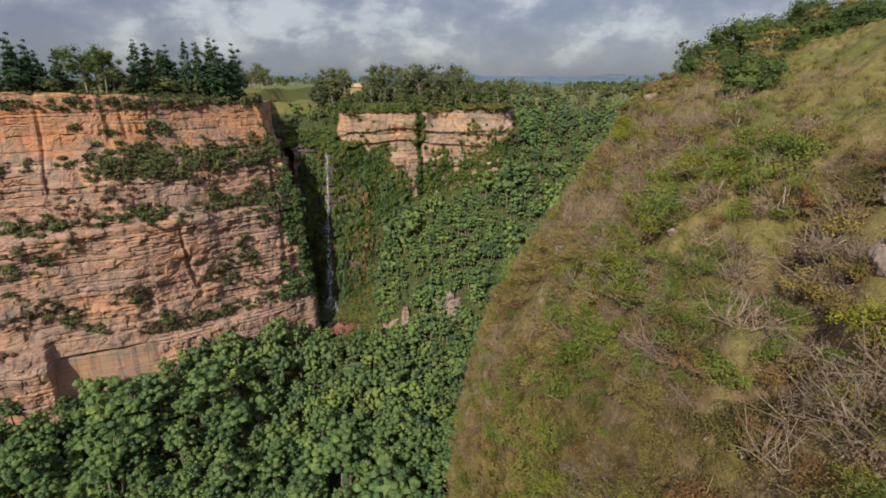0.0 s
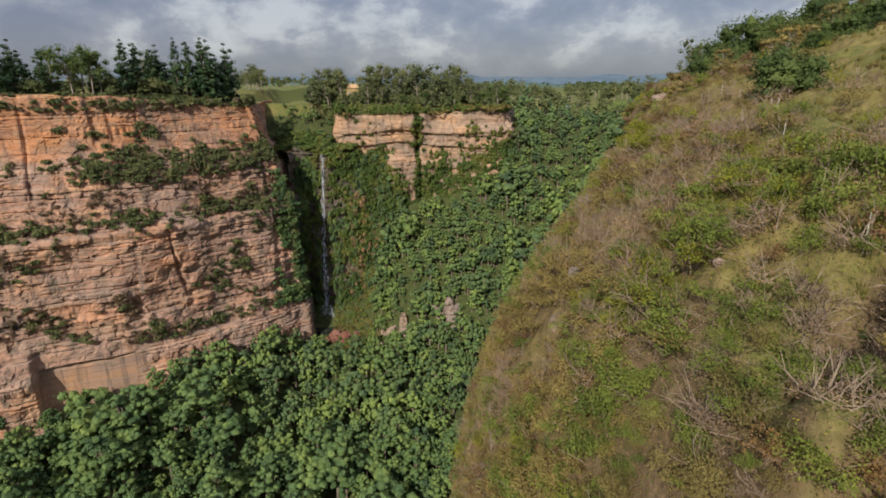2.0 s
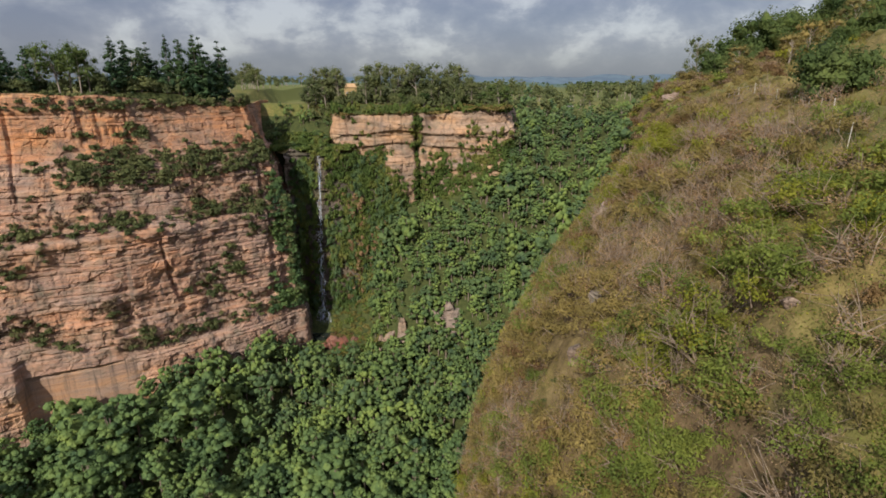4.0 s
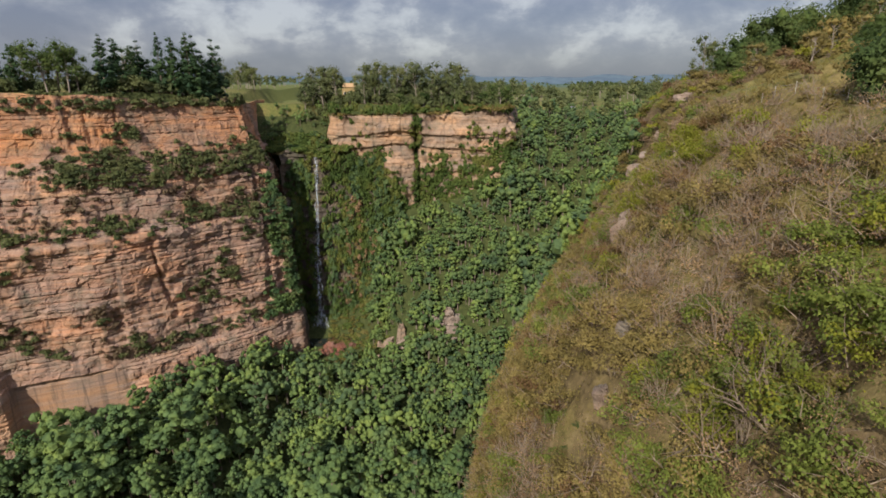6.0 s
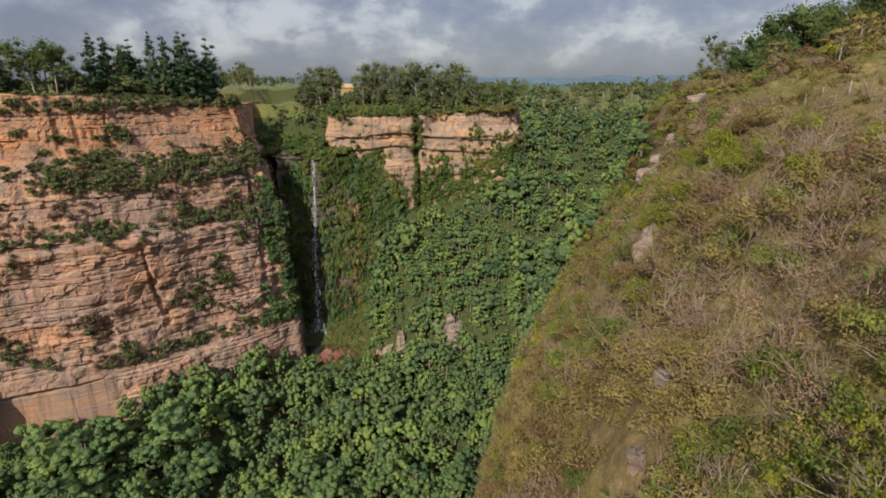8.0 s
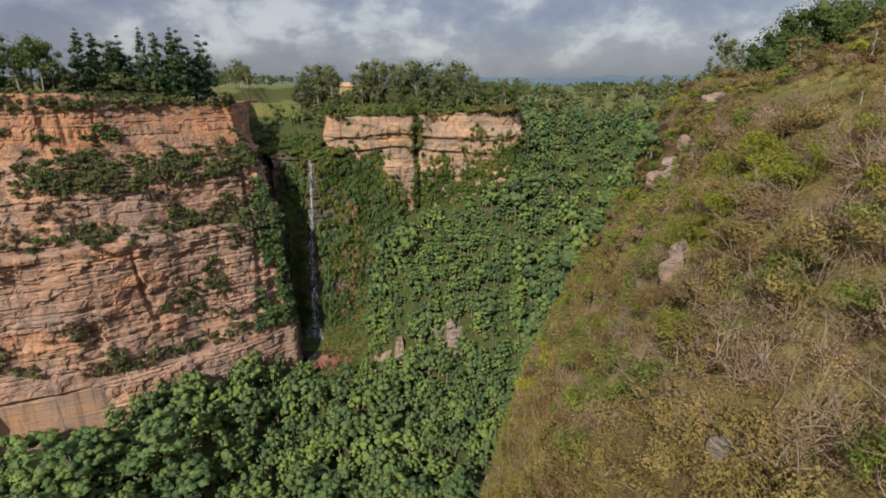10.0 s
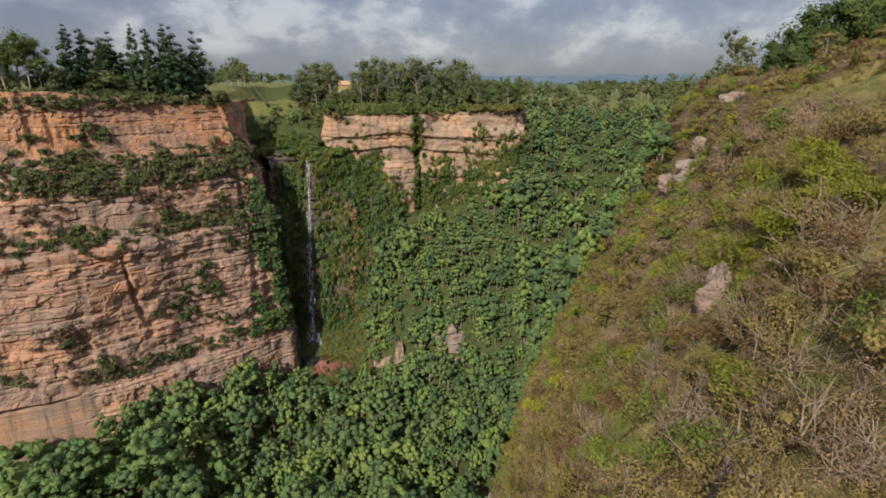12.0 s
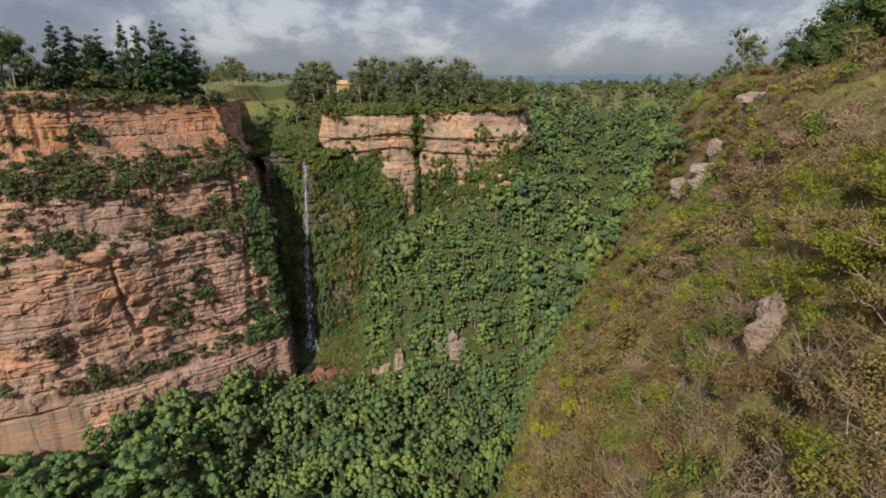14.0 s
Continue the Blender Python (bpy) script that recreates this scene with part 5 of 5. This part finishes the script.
def mixture(x, y, z):
    """Odds of each kind of shrub, from the lie of the slope."""
    a, b, c = (fbm(x * f, y * f, z * f, seed=s, octaves=3) for f, s in ((0.10, 81), (0.16, 82), (0.3, 83)))
    high = smooth(88, 95, z)
    olive = 0.70 + 1.3 * a + 0.2 * (1 - high)
    green = 0.02 + 1.2 * b - 0.5 * a + 5.0 * spot(x, y, 17, 34, 6.5) + 1.2 * spot(x, y, 17.5, 41, 3) + 0.5 * smooth(110, 150, y) + 0.28 * (1 - high)
    yellow = 0.04 + 0.5 * smooth(0.2, 0.6, c) + 4.5 * spot(x, y, 21.5, 67.5, 3.6) + 1.6 * spot(x, y, 24.5, 77, 3) + 2.4 * spot(x, y, 18.5, 36.5, 5) + 0.8 * spot(x, y, 15, 14, 3)
    dry = (1.25 - 1.6 * a) * (0.5 + 0.85 * high) * (1 - 0.6 * smooth(100, 150, y)) + 1.0 * spot(x, y, 15, 52, 9) + 1.2 * spot(x, y, 24, 55, 9)
    rust = 0.11 + 0.3 * spot(x, y, 12, 74, 6) + 0.12 * spot(x, y, 13, 28, 5)
    odds = np.stack([olive, green, yellow, dry, rust], 1).clip(0.01)
    return odds / odds.sum(1, keepdims=True)


def choose(x, y, z):
    odds = mixture(x, y, z).cumsum(1)
    return (rng.uniform(0, 1, (len(x), 1)) > odds).sum(1).clip(0, 4)


LEAF_OF = {"olive": LEAF_BUSH, "green": LEAF_GREEN, "yellow": LEAF_YELLOW, "dry": LEAF_DRY, "rust": LEAF_RUST}
NAME_OF = {"olive": "olive_scrub", "green": "green_scrub", "yellow": "yellow_scrub", "dry": "dry_brush", "rust": "rusty_scrub"}
LABEL_OF = {"olive": "olive-green scrub covering the steep hillside", "green": "fresh green scrub on the steep hillside", "yellow": "bright yellow-green scrub on the hillside",
            "dry": "dry brown leafless brush on the hillside", "rust": "rust-coloured withered scrub on the hillside"}
NEAR_LEAFY = [shrub(600 + i, 1.0, 12, 40, 0.092, 1, 0.85, True, (0.18, 0.36)) for i in range(6)]
CLOSE_LEAFY = [shrub(610 + i, 1.0, 16, 64, 0.07, 2, 0.85, True, (0.17, 0.34)) for i in range(5)]
CLOSE_DRY = [dry_brush(630 + i, 1.05, 16, 330, 0.07, True) for i in range(4)]
NEAR_DRY = [dry_brush(620 + i, 1.05, 9, 210, 0.08, True) for i in range(5)]
FAR_LEAFY = [shrub(640 + i, 1.0, 12, 22, 0.15, 0, 0.9, True, (0.2, 0.38)) for i in range(4)]
FAR_DRY = [dry_brush(660 + i, 1.0, 5, 170, 0.16, True) for i in range(3)]
ROCKS = [(18.0, 69.6, 1.35, (0.8, 0.9, 1.5), ROCK_GREY), (18.9, 70.8, 1.1, (0.9, 1, 1.3), ROCK_GREY), (16.6, 74.6, 1.2, (0.8, 1, 1.4), ROCK_GREY), (15.3, 33.8, 0.55, (1, 1, 0.8), ROCK_PALE),
         (18.6, 20.6, 1.1, (0.9, 1, 1.2), ROCK_GREY), (20.6, 23.6, 0.9, (1, 1, 1), ROCK_GREY), (49.0, 139.5, 2.6, (1.2, 1.5, 0.9), ROCK_PALE), (51.6, 143.5, 2.2, (1.1, 1.5, 0.9), ROCK_PALE),
         (46.0, 137.0, 2.2, (1.1, 1.4, 0.8), ROCK_PALE), (47.6, 147.0, 2.2, (1.0, 1.5, 0.9), ROCK_PALE), (49.2, 152.0, 2.0, (1.0, 1.6, 0.8), ROCK_PALE), (54.0, 137, 1.9, (0.8, 1.6, 0.8), ROCK_PALE), (56.5, 143, 1.6, (0.8, 1.6, 0.8), ROCK_PALE), (10.2, 126.4, 2.2, (0.6, 1.0, 2.2), ROCK_PALE),
         (36.5, 108, 1.2, (0.8, 1.5, 0.9), ROCK_GREY), (9.8, 47.6, 1.0, (0.7, 1, 1.1), ROCK_GREY), (11.6, 49.4, 0.7, (0.7, 0.8, 1.3), ROCK_GREY), (11.3, 54.5, 0.9, (0.7, 0.9, 1.9), ROCK_GREY), (5.2, 50, 1.0, (0.7, 1, 1.4), ROCK_GREY)]
SCARS = [(10, 47.5, 1.3), (10.6, 45.5, 1.2), (9.3, 49.5, 1.2), (10.7, 27.3, 1.2), (12, 29, 1.0), (13.3, 31, 0.9), (9.5, 52, 1.0)]

for zone, count, box, sizes in (("close", 950, (3, 26, 8, 31, 62), (0.6, 1.7)), ("near", 3500, (0, 34, 31, 86, 44), (0.6, 1.9)), ("far", 2000, (0, 72, 86, 188, 24), (1.0, 2.2))):
    x, y, z = on_slope(count, *box)
    bare = sum(spot(x, y, *s) for s in SCARS) + 0.85 * smooth(103.2, 105, z) * (y < 110)
    ok = rng.uniform(0, 1, len(x)) > bare
    for cx, cy, r, deep in HOLLOWS:
        ok &= np.hypot(x - cx, y - cy) > r * 0.9
    ok &= gully_near(x, y) > 0.5
    for cx, cy, r, *_ in ROCKS:
        ok &= np.hypot(x - cx + 0.5 * r, y - cy + 0.8 * r) > r * 1.5
    x, y, z = x[ok], y[ok], z[ok]
    kind = choose(x, y, z)
    for i, k in enumerate(KINDS):
        sel = kind == i
        models = {"close": (CLOSE_LEAFY, CLOSE_DRY), "near": (NEAR_LEAFY, NEAR_DRY), "far": (FAR_LEAFY, FAR_DRY)}[zone][k == "dry"]
        s = rng.uniform(*sizes, sel.sum()) * (0.9 if k == "dry" else 1.0)
        e = 0.6
        nrm = np.stack([-(lie(x + e, y) - lie(x - e, y)) / (2 * e), -(lie(x, y + e) - lie(x, y - e)) / (2 * e), np.ones_like(x)], 1)[sel]
        nrm /= np.linalg.norm(nrm, axis=1, keepdims=True)
        thicket(NAME_OF[k], models, np.stack([x, y, z - 0.1], 1)[sel] + nrm * 0.5 * s[:, None] * (1, 1, 0.6), s, [LEAF_OF[k], TWIG], LABEL_OF[k], "scrub", rng)



def carpet(count, box, length, lift):
    """The close cover of leaves, stalks and twigs over the slope, one mass for each kind."""
    x, y, z = on_slope(count, *box)
    bare_ = sum(spot(x, y, *s) for s in SCARS) * 0.75 + 0.5 * smooth(104, 107, z) * (y < 110) + 0.35 * smooth(0.25, 0.7, fbm(x * 0.35, y * 0.35, z * 0.35, seed=95))
    ok_ = (rng.uniform(0, 1, len(x)) > bare_) & (gully_near(x, y) > 0.3)
    x, y, z = x[ok_], y[ok_], z[ok_]
    kind_ = choose(x, y, z)
    hump = 0.35 + 0.65 * smooth(-0.5, 0.7, fbm(x * 0.55, y * 0.55, z * 0.55, seed=96))
    for i, k in enumerate(KINDS):
        sel = kind_ == i
        n_ = int(sel.sum())
        if not n_:
            continue
        up = rng.uniform(0.0, 1.0, n_) ** 0.7 * lift * hump[sel]
        side = 0.45 * up
        at = np.stack([x[sel] - side, y[sel], z[sel] + up], 1)
        nn = rng.normal(0, 0.8, (n_, 3)) + (-0.45, -0.1, 0.6)
        thin = 0.22 if k == "dry" else 0.6
        v, f = leaf_quads(rng, at, nn, length * (1.7 if k == "dry" else 1.0), length * thin, True)
        tagged(new(NAME_OF[k], mesh_of(NAME_OF[k], v, [(f, 0)], LEAF_OF[k])), LABEL_OF[k], "scrub", kind="stuff")


carpet(230000, (0, 34, 6, 86, 44), 0.115, 0.42)
carpet(100000, (0, 72, 86, 188, 24), 0.19, 0.55)

# grass tussocks
TUFTS = [tuft(680 + i, 0.22, 22, 0.5) for i in range(3)]
x, y, z = on_slope(1800, 18, 66, 12, 120, 60)
keep = z > 84 + 14 * value_noise(x * 0.2, y * 0.2, seed=88)
thicket("grass", TUFTS, np.stack([x, y, z - 0.05], 1)[keep], rng.uniform(0.6, 1.5, keep.sum()), [GRASS], "dry yellow-green grass tussocks on the hillside", "grass", rng)

# bushes on the hill's grassy shoulder
x, y = rng.uniform(26, 90, 260), rng.uniform(20, 170, 260)
z = land(x, y)
keep = fbm(x * 0.06, y * 0.06, seed=91) > 0.15
thicket("shoulder_scrub", FAR_LEAFY, np.stack([x, y, z - 0.2], 1)[keep], rng.uniform(0.5, 1.3, keep.sum()), [LEAF_BUSH, TWIG], "olive scrub dotted over the grassy shoulder", "scrub", rng)

# single large bushes that stand out on the slope
BIG = [shrub(700 + i, 1.6, 30, 64, 0.095, 8, 0.85, True, (0.15, 0.3)) for i in range(3)]


def bush_thing(soup, leaf, label):
    """A bush with its leaves and its stems."""
    v, groups = soup.arrays()
    root = tagged(new("bush"), label, "bush", "bushes on the hillside")
    for name, idx, mat in (("foliage", 0, leaf), ("stem", 1, TWIG)):
        faces = [(f, 0) for f, k in groups if k == idx]
        used = np.unique(np.concatenate([f.ravel() for f, _ in faces]))
        back = np.zeros(len(v), np.int64)
        back[used] = np.arange(len(used))
        part_mesh(name, mesh_of(name, v[used], [(back[f], 0) for f, _ in faces], mat), root)
    return root


# bushes along the near edge of each gully
verge = [(ax + (bx - ax) * u - 1.3 * w * (by - ay) / math.hypot(bx - ax, by - ay), ay + (by - ay) * u + 1.3 * w * (bx - ax) / math.hypot(bx - ax, by - ay), 0.5 + 0.3 * w)
         for ax, ay, bx, by, w, deep in GULLIES for u in (0.05, 0.35, 0.65, 0.95)]
for leaf, label, spots in (
        (LEAF_GREEN, "large green bush on the steep hillside", [(12.8, 65.1, 1.1), (13.6, 58.8, 1.0), (17.6, 77.5, 1.2), (16, 40, 0.8), (15.5, 27, 1.0), (13.2, 22, 1.0), (18, 31, 0.9), (19.5, 40, 0.9), (11.5, 42, 0.7)]),
        (LEAF_YELLOW, "bright yellow-green bush on the hillside", [(14.6, 16.2, 0.9), (20.8, 67.2, 1.2), (22.0, 66.2, 1.1), (21.4, 69, 1.2), (23.0, 68.2, 1.1), (19.8, 66, 0.9), (24.5, 77, 1.1)]),
        (LEAF_BUSH, "dusty olive bush on the steep hillside", [(17.5, 25, 1.1), (20.8, 25.4, 1.2), (14.8, 20.6, 1.0), (16.5, 17.5, 1.1), (16.0, 60.5, 1.0), (16.2, 64.5, 1.1), (23.8, 82.5, 1.3), (21, 50, 0.9), (26, 47, 0.8), (23, 36, 0.9)] + verge)):
    first = [bush_thing(b, leaf, label) for b in BIG]
    for i, (x, y, s) in enumerate(spots):
        m = pose(x, y, float(land(x, y)) - 0.2, 0, 0, i * 77 % 360) @ Matrix.Diagonal((s, s, s, 1))
        if i < len(first):
            first[i].matrix_basis = m
        else:
            copy_thing(first[i % len(first)], m)

# small dark bushes dotted between the dry ones to imitate shadowed gaps
dots = [bush_thing(b, LEAF_DARK, "small dark green bush standing in for a shadowed gap in the brush") for b in BIG]
x, y, z = on_slope(84, 4, 34, 10, 92, 66)
for i in range(len(x)):
    q = float(rng.uniform(0.3, 0.62))
    m = pose(x[i], y[i], z[i] - 0.15, 0, 0, float(rng.uniform(0, 360))) @ Matrix.Diagonal((q * 1.2, q * 1.2, q, 1))
    if i < len(dots):
        dots[i].matrix_basis = m
    else:
        copy_thing(dots[i % len(dots)], m)

# near-black bushes put in the hollows and gullies in place of their deep shadow
shade = [bush_thing(b, LEAF_PINE_AND_SHADE, "near-black bush set in a hillside hollow to stand for its shadow") for b in BIG]
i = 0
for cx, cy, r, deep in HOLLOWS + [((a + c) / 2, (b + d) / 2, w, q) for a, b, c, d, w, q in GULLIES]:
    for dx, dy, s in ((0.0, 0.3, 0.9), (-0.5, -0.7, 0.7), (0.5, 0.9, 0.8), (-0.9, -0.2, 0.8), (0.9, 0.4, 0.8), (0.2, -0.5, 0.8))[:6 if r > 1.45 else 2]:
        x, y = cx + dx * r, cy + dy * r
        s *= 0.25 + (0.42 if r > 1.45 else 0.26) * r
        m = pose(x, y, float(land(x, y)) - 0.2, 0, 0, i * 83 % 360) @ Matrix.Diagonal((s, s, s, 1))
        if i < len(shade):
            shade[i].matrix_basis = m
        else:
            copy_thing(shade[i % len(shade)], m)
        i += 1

# bare dead trees
DEAD = [dead_tree(720 + i, 3.0).mesh("dead_tree", TWIG) for i in range(3)]
for i, (x, y, s) in enumerate([(12.9, 36.4, 1.0), (12.4, 36.9, 0.7), (14.4, 38.8, 1.0), (13.2, 59.2, 0.8), (20.3, 81.4, 0.75), (19.6, 82.0, 0.6), (17.5, 54, 0.7), (20.5, 57, 0.7), (24.5, 49.5, 0.7), (11.2, 33, 0.6), (18.5, 47, 0.6), (15.2, 70.2, 0.6)]):
    ob = tagged(new("dead_tree", DEAD[i % 3]), "bare grey dead tree leaning on the hillside", "dead tree", "dead trees on the hillside")
    ob.matrix_basis = pose(x, y, float(land(x, y)) - 0.1, (i * 31 % 40) - 20, (i * 53 % 50) - 25, i * 67 % 360) @ Matrix.Diagonal((s, s, s, 1))

# rocks on the hillside
for i, (x, y, r, st, mat) in enumerate(ROCKS):
    boulder("hillside_rock", 740 + i, (x, y, float(land(x, y)) + r * 0.2), r, mat, st, "weathered pinkish grey rock bedded in the hillside", group="rocks on the hillside", rough=0.4)

# ---- trees of the hilltop ----
rng = np.random.default_rng(19)
bushy = [tree_thing("spreading_tree", broadleaf(760 + i, 6.0, 3.5, 34, 110, 0.3, True, 6, 0.02), LEAF_DARK, BARK, "spreading leafy green tree on the grassy hill", "tree", "trees on the hill") for i in range(2)]
plant(bushy, [(31.6, 57.6, float(land(31.6, 57.6)) - 0.6, 0.9), (76, 104, float(land(76, 104)) - 1, 1.2), (82, 108, float(land(82, 108)) - 1, 1.3), (70, 104, float(land(70, 104)) - 1, 0.9), (89, 110, float(land(89, 110)) - 1, 1.4), (62, 100, float(land(62, 100)) - 1, 0.5)], rng, (0.95, 1.05))
broad = [tree_thing("broad_tree", broadleaf(770 + i, 10.5, 6.0, 34, 100, 0.5, True, 6, 0.05), LEAF_DARK, BARK, "broad dark green tree on the hill's brow", "tree", "trees on the hill") for i in range(2)]
plant(broad, [(x, y, float(land(x, y)) - 1.5, s) for x, y, s in [(68, 143, 1.0), (76, 146, 1.1), (84, 150, 1.1), (92, 146, 1.1), (100, 140, 1.1), (63, 139, 0.6)]], rng, (0.95, 1.05))
open_gums = [tree_thing("eucalyptus", gum_tree(780 + i, 17, 4.6, 22, 44, 0.55), LEAF_EUC, BARK_PALE, "open-crowned pale eucalyptus on the hill's brow", "tree", "trees on the hill") for i in range(2)]
plant(open_gums, [(x, y, float(land(x, y)) - 0.4, s) for x, y, s in [(103, 236, 1.25), (108, 240, 1.1), (112, 244, 0.7), (100, 232, 0.5)]], rng, (0.9, 1.1))
grey_trees = [tree_thing("scrubby_tree", gum_tree(790 + i, 7.0, 3.4, 20, 44, 0.34), LEAF_BUSH, BARK_PALE, "scrubby grey-olive tree on the hill", "tree", "trees on the hill") for i in range(2)]
plant(grey_trees, [(x, y, float(land(x, y)) - 0.4, s) for x, y, s in [(62, 112, 0.9), (68, 116, 1.0), (74, 118, 1.0), (66, 108, 0.8), (56, 118, 0.7), (80, 122, 1.0), (72, 128, 0.9), (60, 125, 0.8), (90, 126, 1.1)]], rng)
x, y = rng.uniform(45, 150, 620), rng.uniform(95, 270, 620)
z = land(x, y)
keep = (z > 97) & ((z > 107.5) | (y > 150)) & (x > 45 + 0.25 * (y - 95)) & (fbm(x * 0.05, y * 0.05, seed=93) > -0.3)
thicket("hilltop_scrub", FAR_LEAFY, np.stack([x, y, z - 0.2], 1)[keep], rng.uniform(0.9, 2.2, keep.sum()), [LEAF_BUSH, TWIG], "tall olive scrub along the hilltop", "scrub", rng)
dry_bush = tagged(new("dry_bush", dry_brush(795, 1.6, 40, 220, 0.16).mesh("dry_bush", [LEAF_DRY, TWIG])), "dry pinkish brown bush beside the spreading tree", "bush")
dry_bush.location = (33.9, 55.8, float(land(33.9, 55.8)) - 0.1)


# ---- fence and poles on the hillside ----
def fence():
    root = tagged(new("fence"), "sagging wire fence on weathered pale posts", "fence")
    rng_ = np.random.default_rng(23)
    line = [(24.1, 44.1), (25.4, 46.8), (26.7, 49.6), (28.2, 53), (29.6, 56.4), (30.4, 59.5), (30.6, 62.5), (30.2, 65.5), (30.4, 68.6), (30.7, 71)]
    tops = []
    for x, y in line:
        z, h = float(land(x, y)), 1.7 if y < 45 else rng_.uniform(0.85, 1.15)
        lean = rng_.normal(0, 0.05, 2)
        v, f = tube([(x, y, z - 0.3), (x + lean[0] * 0.5, y + lean[1] * 0.5, z + h * 0.5), (x + lean[0], y + lean[1], z + h)], [0.032, 0.03, 0.028], 7)
        n_ = len(v)
        v = np.concatenate([v, [v[-7:].mean(0) + (0, 0, 0.02)]])
        capf = np.array([[n_ - 7 + k, n_ - 7 + (k + 1) % 7, n_] for k in range(7)])
        part_mesh("post", mesh_of("post", v, [(f, 0), (capf, 0)], POST), root)
        tops.append(np.array([x + lean[0], y + lean[1], z + h]))
    for drop in (0.1, 0.4, 0.7):
        for a, b in zip(tops, tops[1:]):
            p, q = a - (0, 0, drop), b - (0, 0, drop)
            part_mesh("wire", mesh_of("wire", *[(lambda vf: (vf[0], [(vf[1], 0)]))(tube([p, (p + q) / 2 - (0, 0, 0.05), q], [0.006] * 3, 3))][0], WIRE), root)


fence()
for x, y, h in [(19.35, 29.3, 1.9)]:
    z = float(land(x, y))
    v, f = tube([(x, y, z - 0.3), (x - 0.03, y, z + h * 0.5), (x - 0.08, y, z + h)], [0.032, 0.03, 0.024], 8)
    tagged(new("pole", mesh_of("pole", v, [(f, 0)], POST, True)), "thin pale upright pole standing in scrub", "pole")


# ---- houses far off on the plateau ----
def house(x, y, z, wide, deep, high, roof_high, wall_mat, roof_mat, turn, label):
    root = tagged(new("house"), label, "house", "houses on the plateau")
    bm = bmesh.new()
    bmesh.ops.create_cube(bm, size=1.0)
    bmesh.ops.scale(bm, vec=(wide, deep, high), verts=bm.verts)
    bmesh.ops.translate(bm, vec=(0, 0, high / 2 - 0.3), verts=bm.verts)
    part("wall", bm, wall_mat, root)
    v = np.array([(sx * (wide / 2 + 0.5), sy * (deep / 2 + 0.5), high - 0.3) for sx in (-1, 1) for sy in (-1, 1)] + [(-wide / 2 - 0.5, 0, high + roof_high), (wide / 2 + 0.5, 0, high + roof_high)])
    part_mesh("roof", mesh_of("roof", v, [(np.array([[0, 2, 5, 4], [3, 1, 4, 5], [1, 3, 2, 0]]), 0), (np.array([[1, 0, 4], [2, 3, 5]]), 0)], roof_mat), root)
    for k in (-0.3, 0.0, 0.3):
        bm = bmesh.new()
        bmesh.ops.create_cube(bm, size=1.0)
        bmesh.ops.scale(bm, vec=(0.9, 0.12, 1.0), verts=bm.verts)
        bmesh.ops.translate(bm, vec=(wide * k, -deep / 2 - 0.02, high * 0.55), verts=bm.verts)
        pane = part("window" if k else "door", bm, GLASS_DARK, root)
        bm = bmesh.new()
        for bx_, bz_, bw_, bh_ in ((0, 0.55, 1.1, 0.12), (0, -0.55, 1.1, 0.12), (-0.5, 0, 0.12, 1.0), (0.5, 0, 0.12, 1.0)):
            got = bmesh.ops.create_cube(bm, size=1.0)["verts"]
            bmesh.ops.scale(bm, vec=(bw_, 0.16, bh_), verts=got)
            bmesh.ops.translate(bm, vec=(wide * k + bx_, -deep / 2 - 0.03, high * 0.55 + bz_), verts=got)
        part("window_frame" if k else "door_frame", bm, WALL_WHITE, pane)
    root.matrix_basis = pose(x, y, z, 0, 0, turn)
    return root


for hx_, hy_, spec in [(-47.5, 300, (6.2, 6.0, 7.2, 1.6, WALL_YELLOW, ROOF_TILE, 12, "ochre house with a clay roof among trees")), (69, 306, (2.8, 2.5, 1.6, 0.7, WALL_WHITE, ROOF_TIN, -15, "small white house with a tin roof")),
                       (13, 280, (6, 4, 2.2, 0.8, WALL_WHITE, ROOF_TIN, 8, "low white farm building with a tin roof"))]:
    house(hx_, hy_, float(land(hx_, hy_)), *spec)
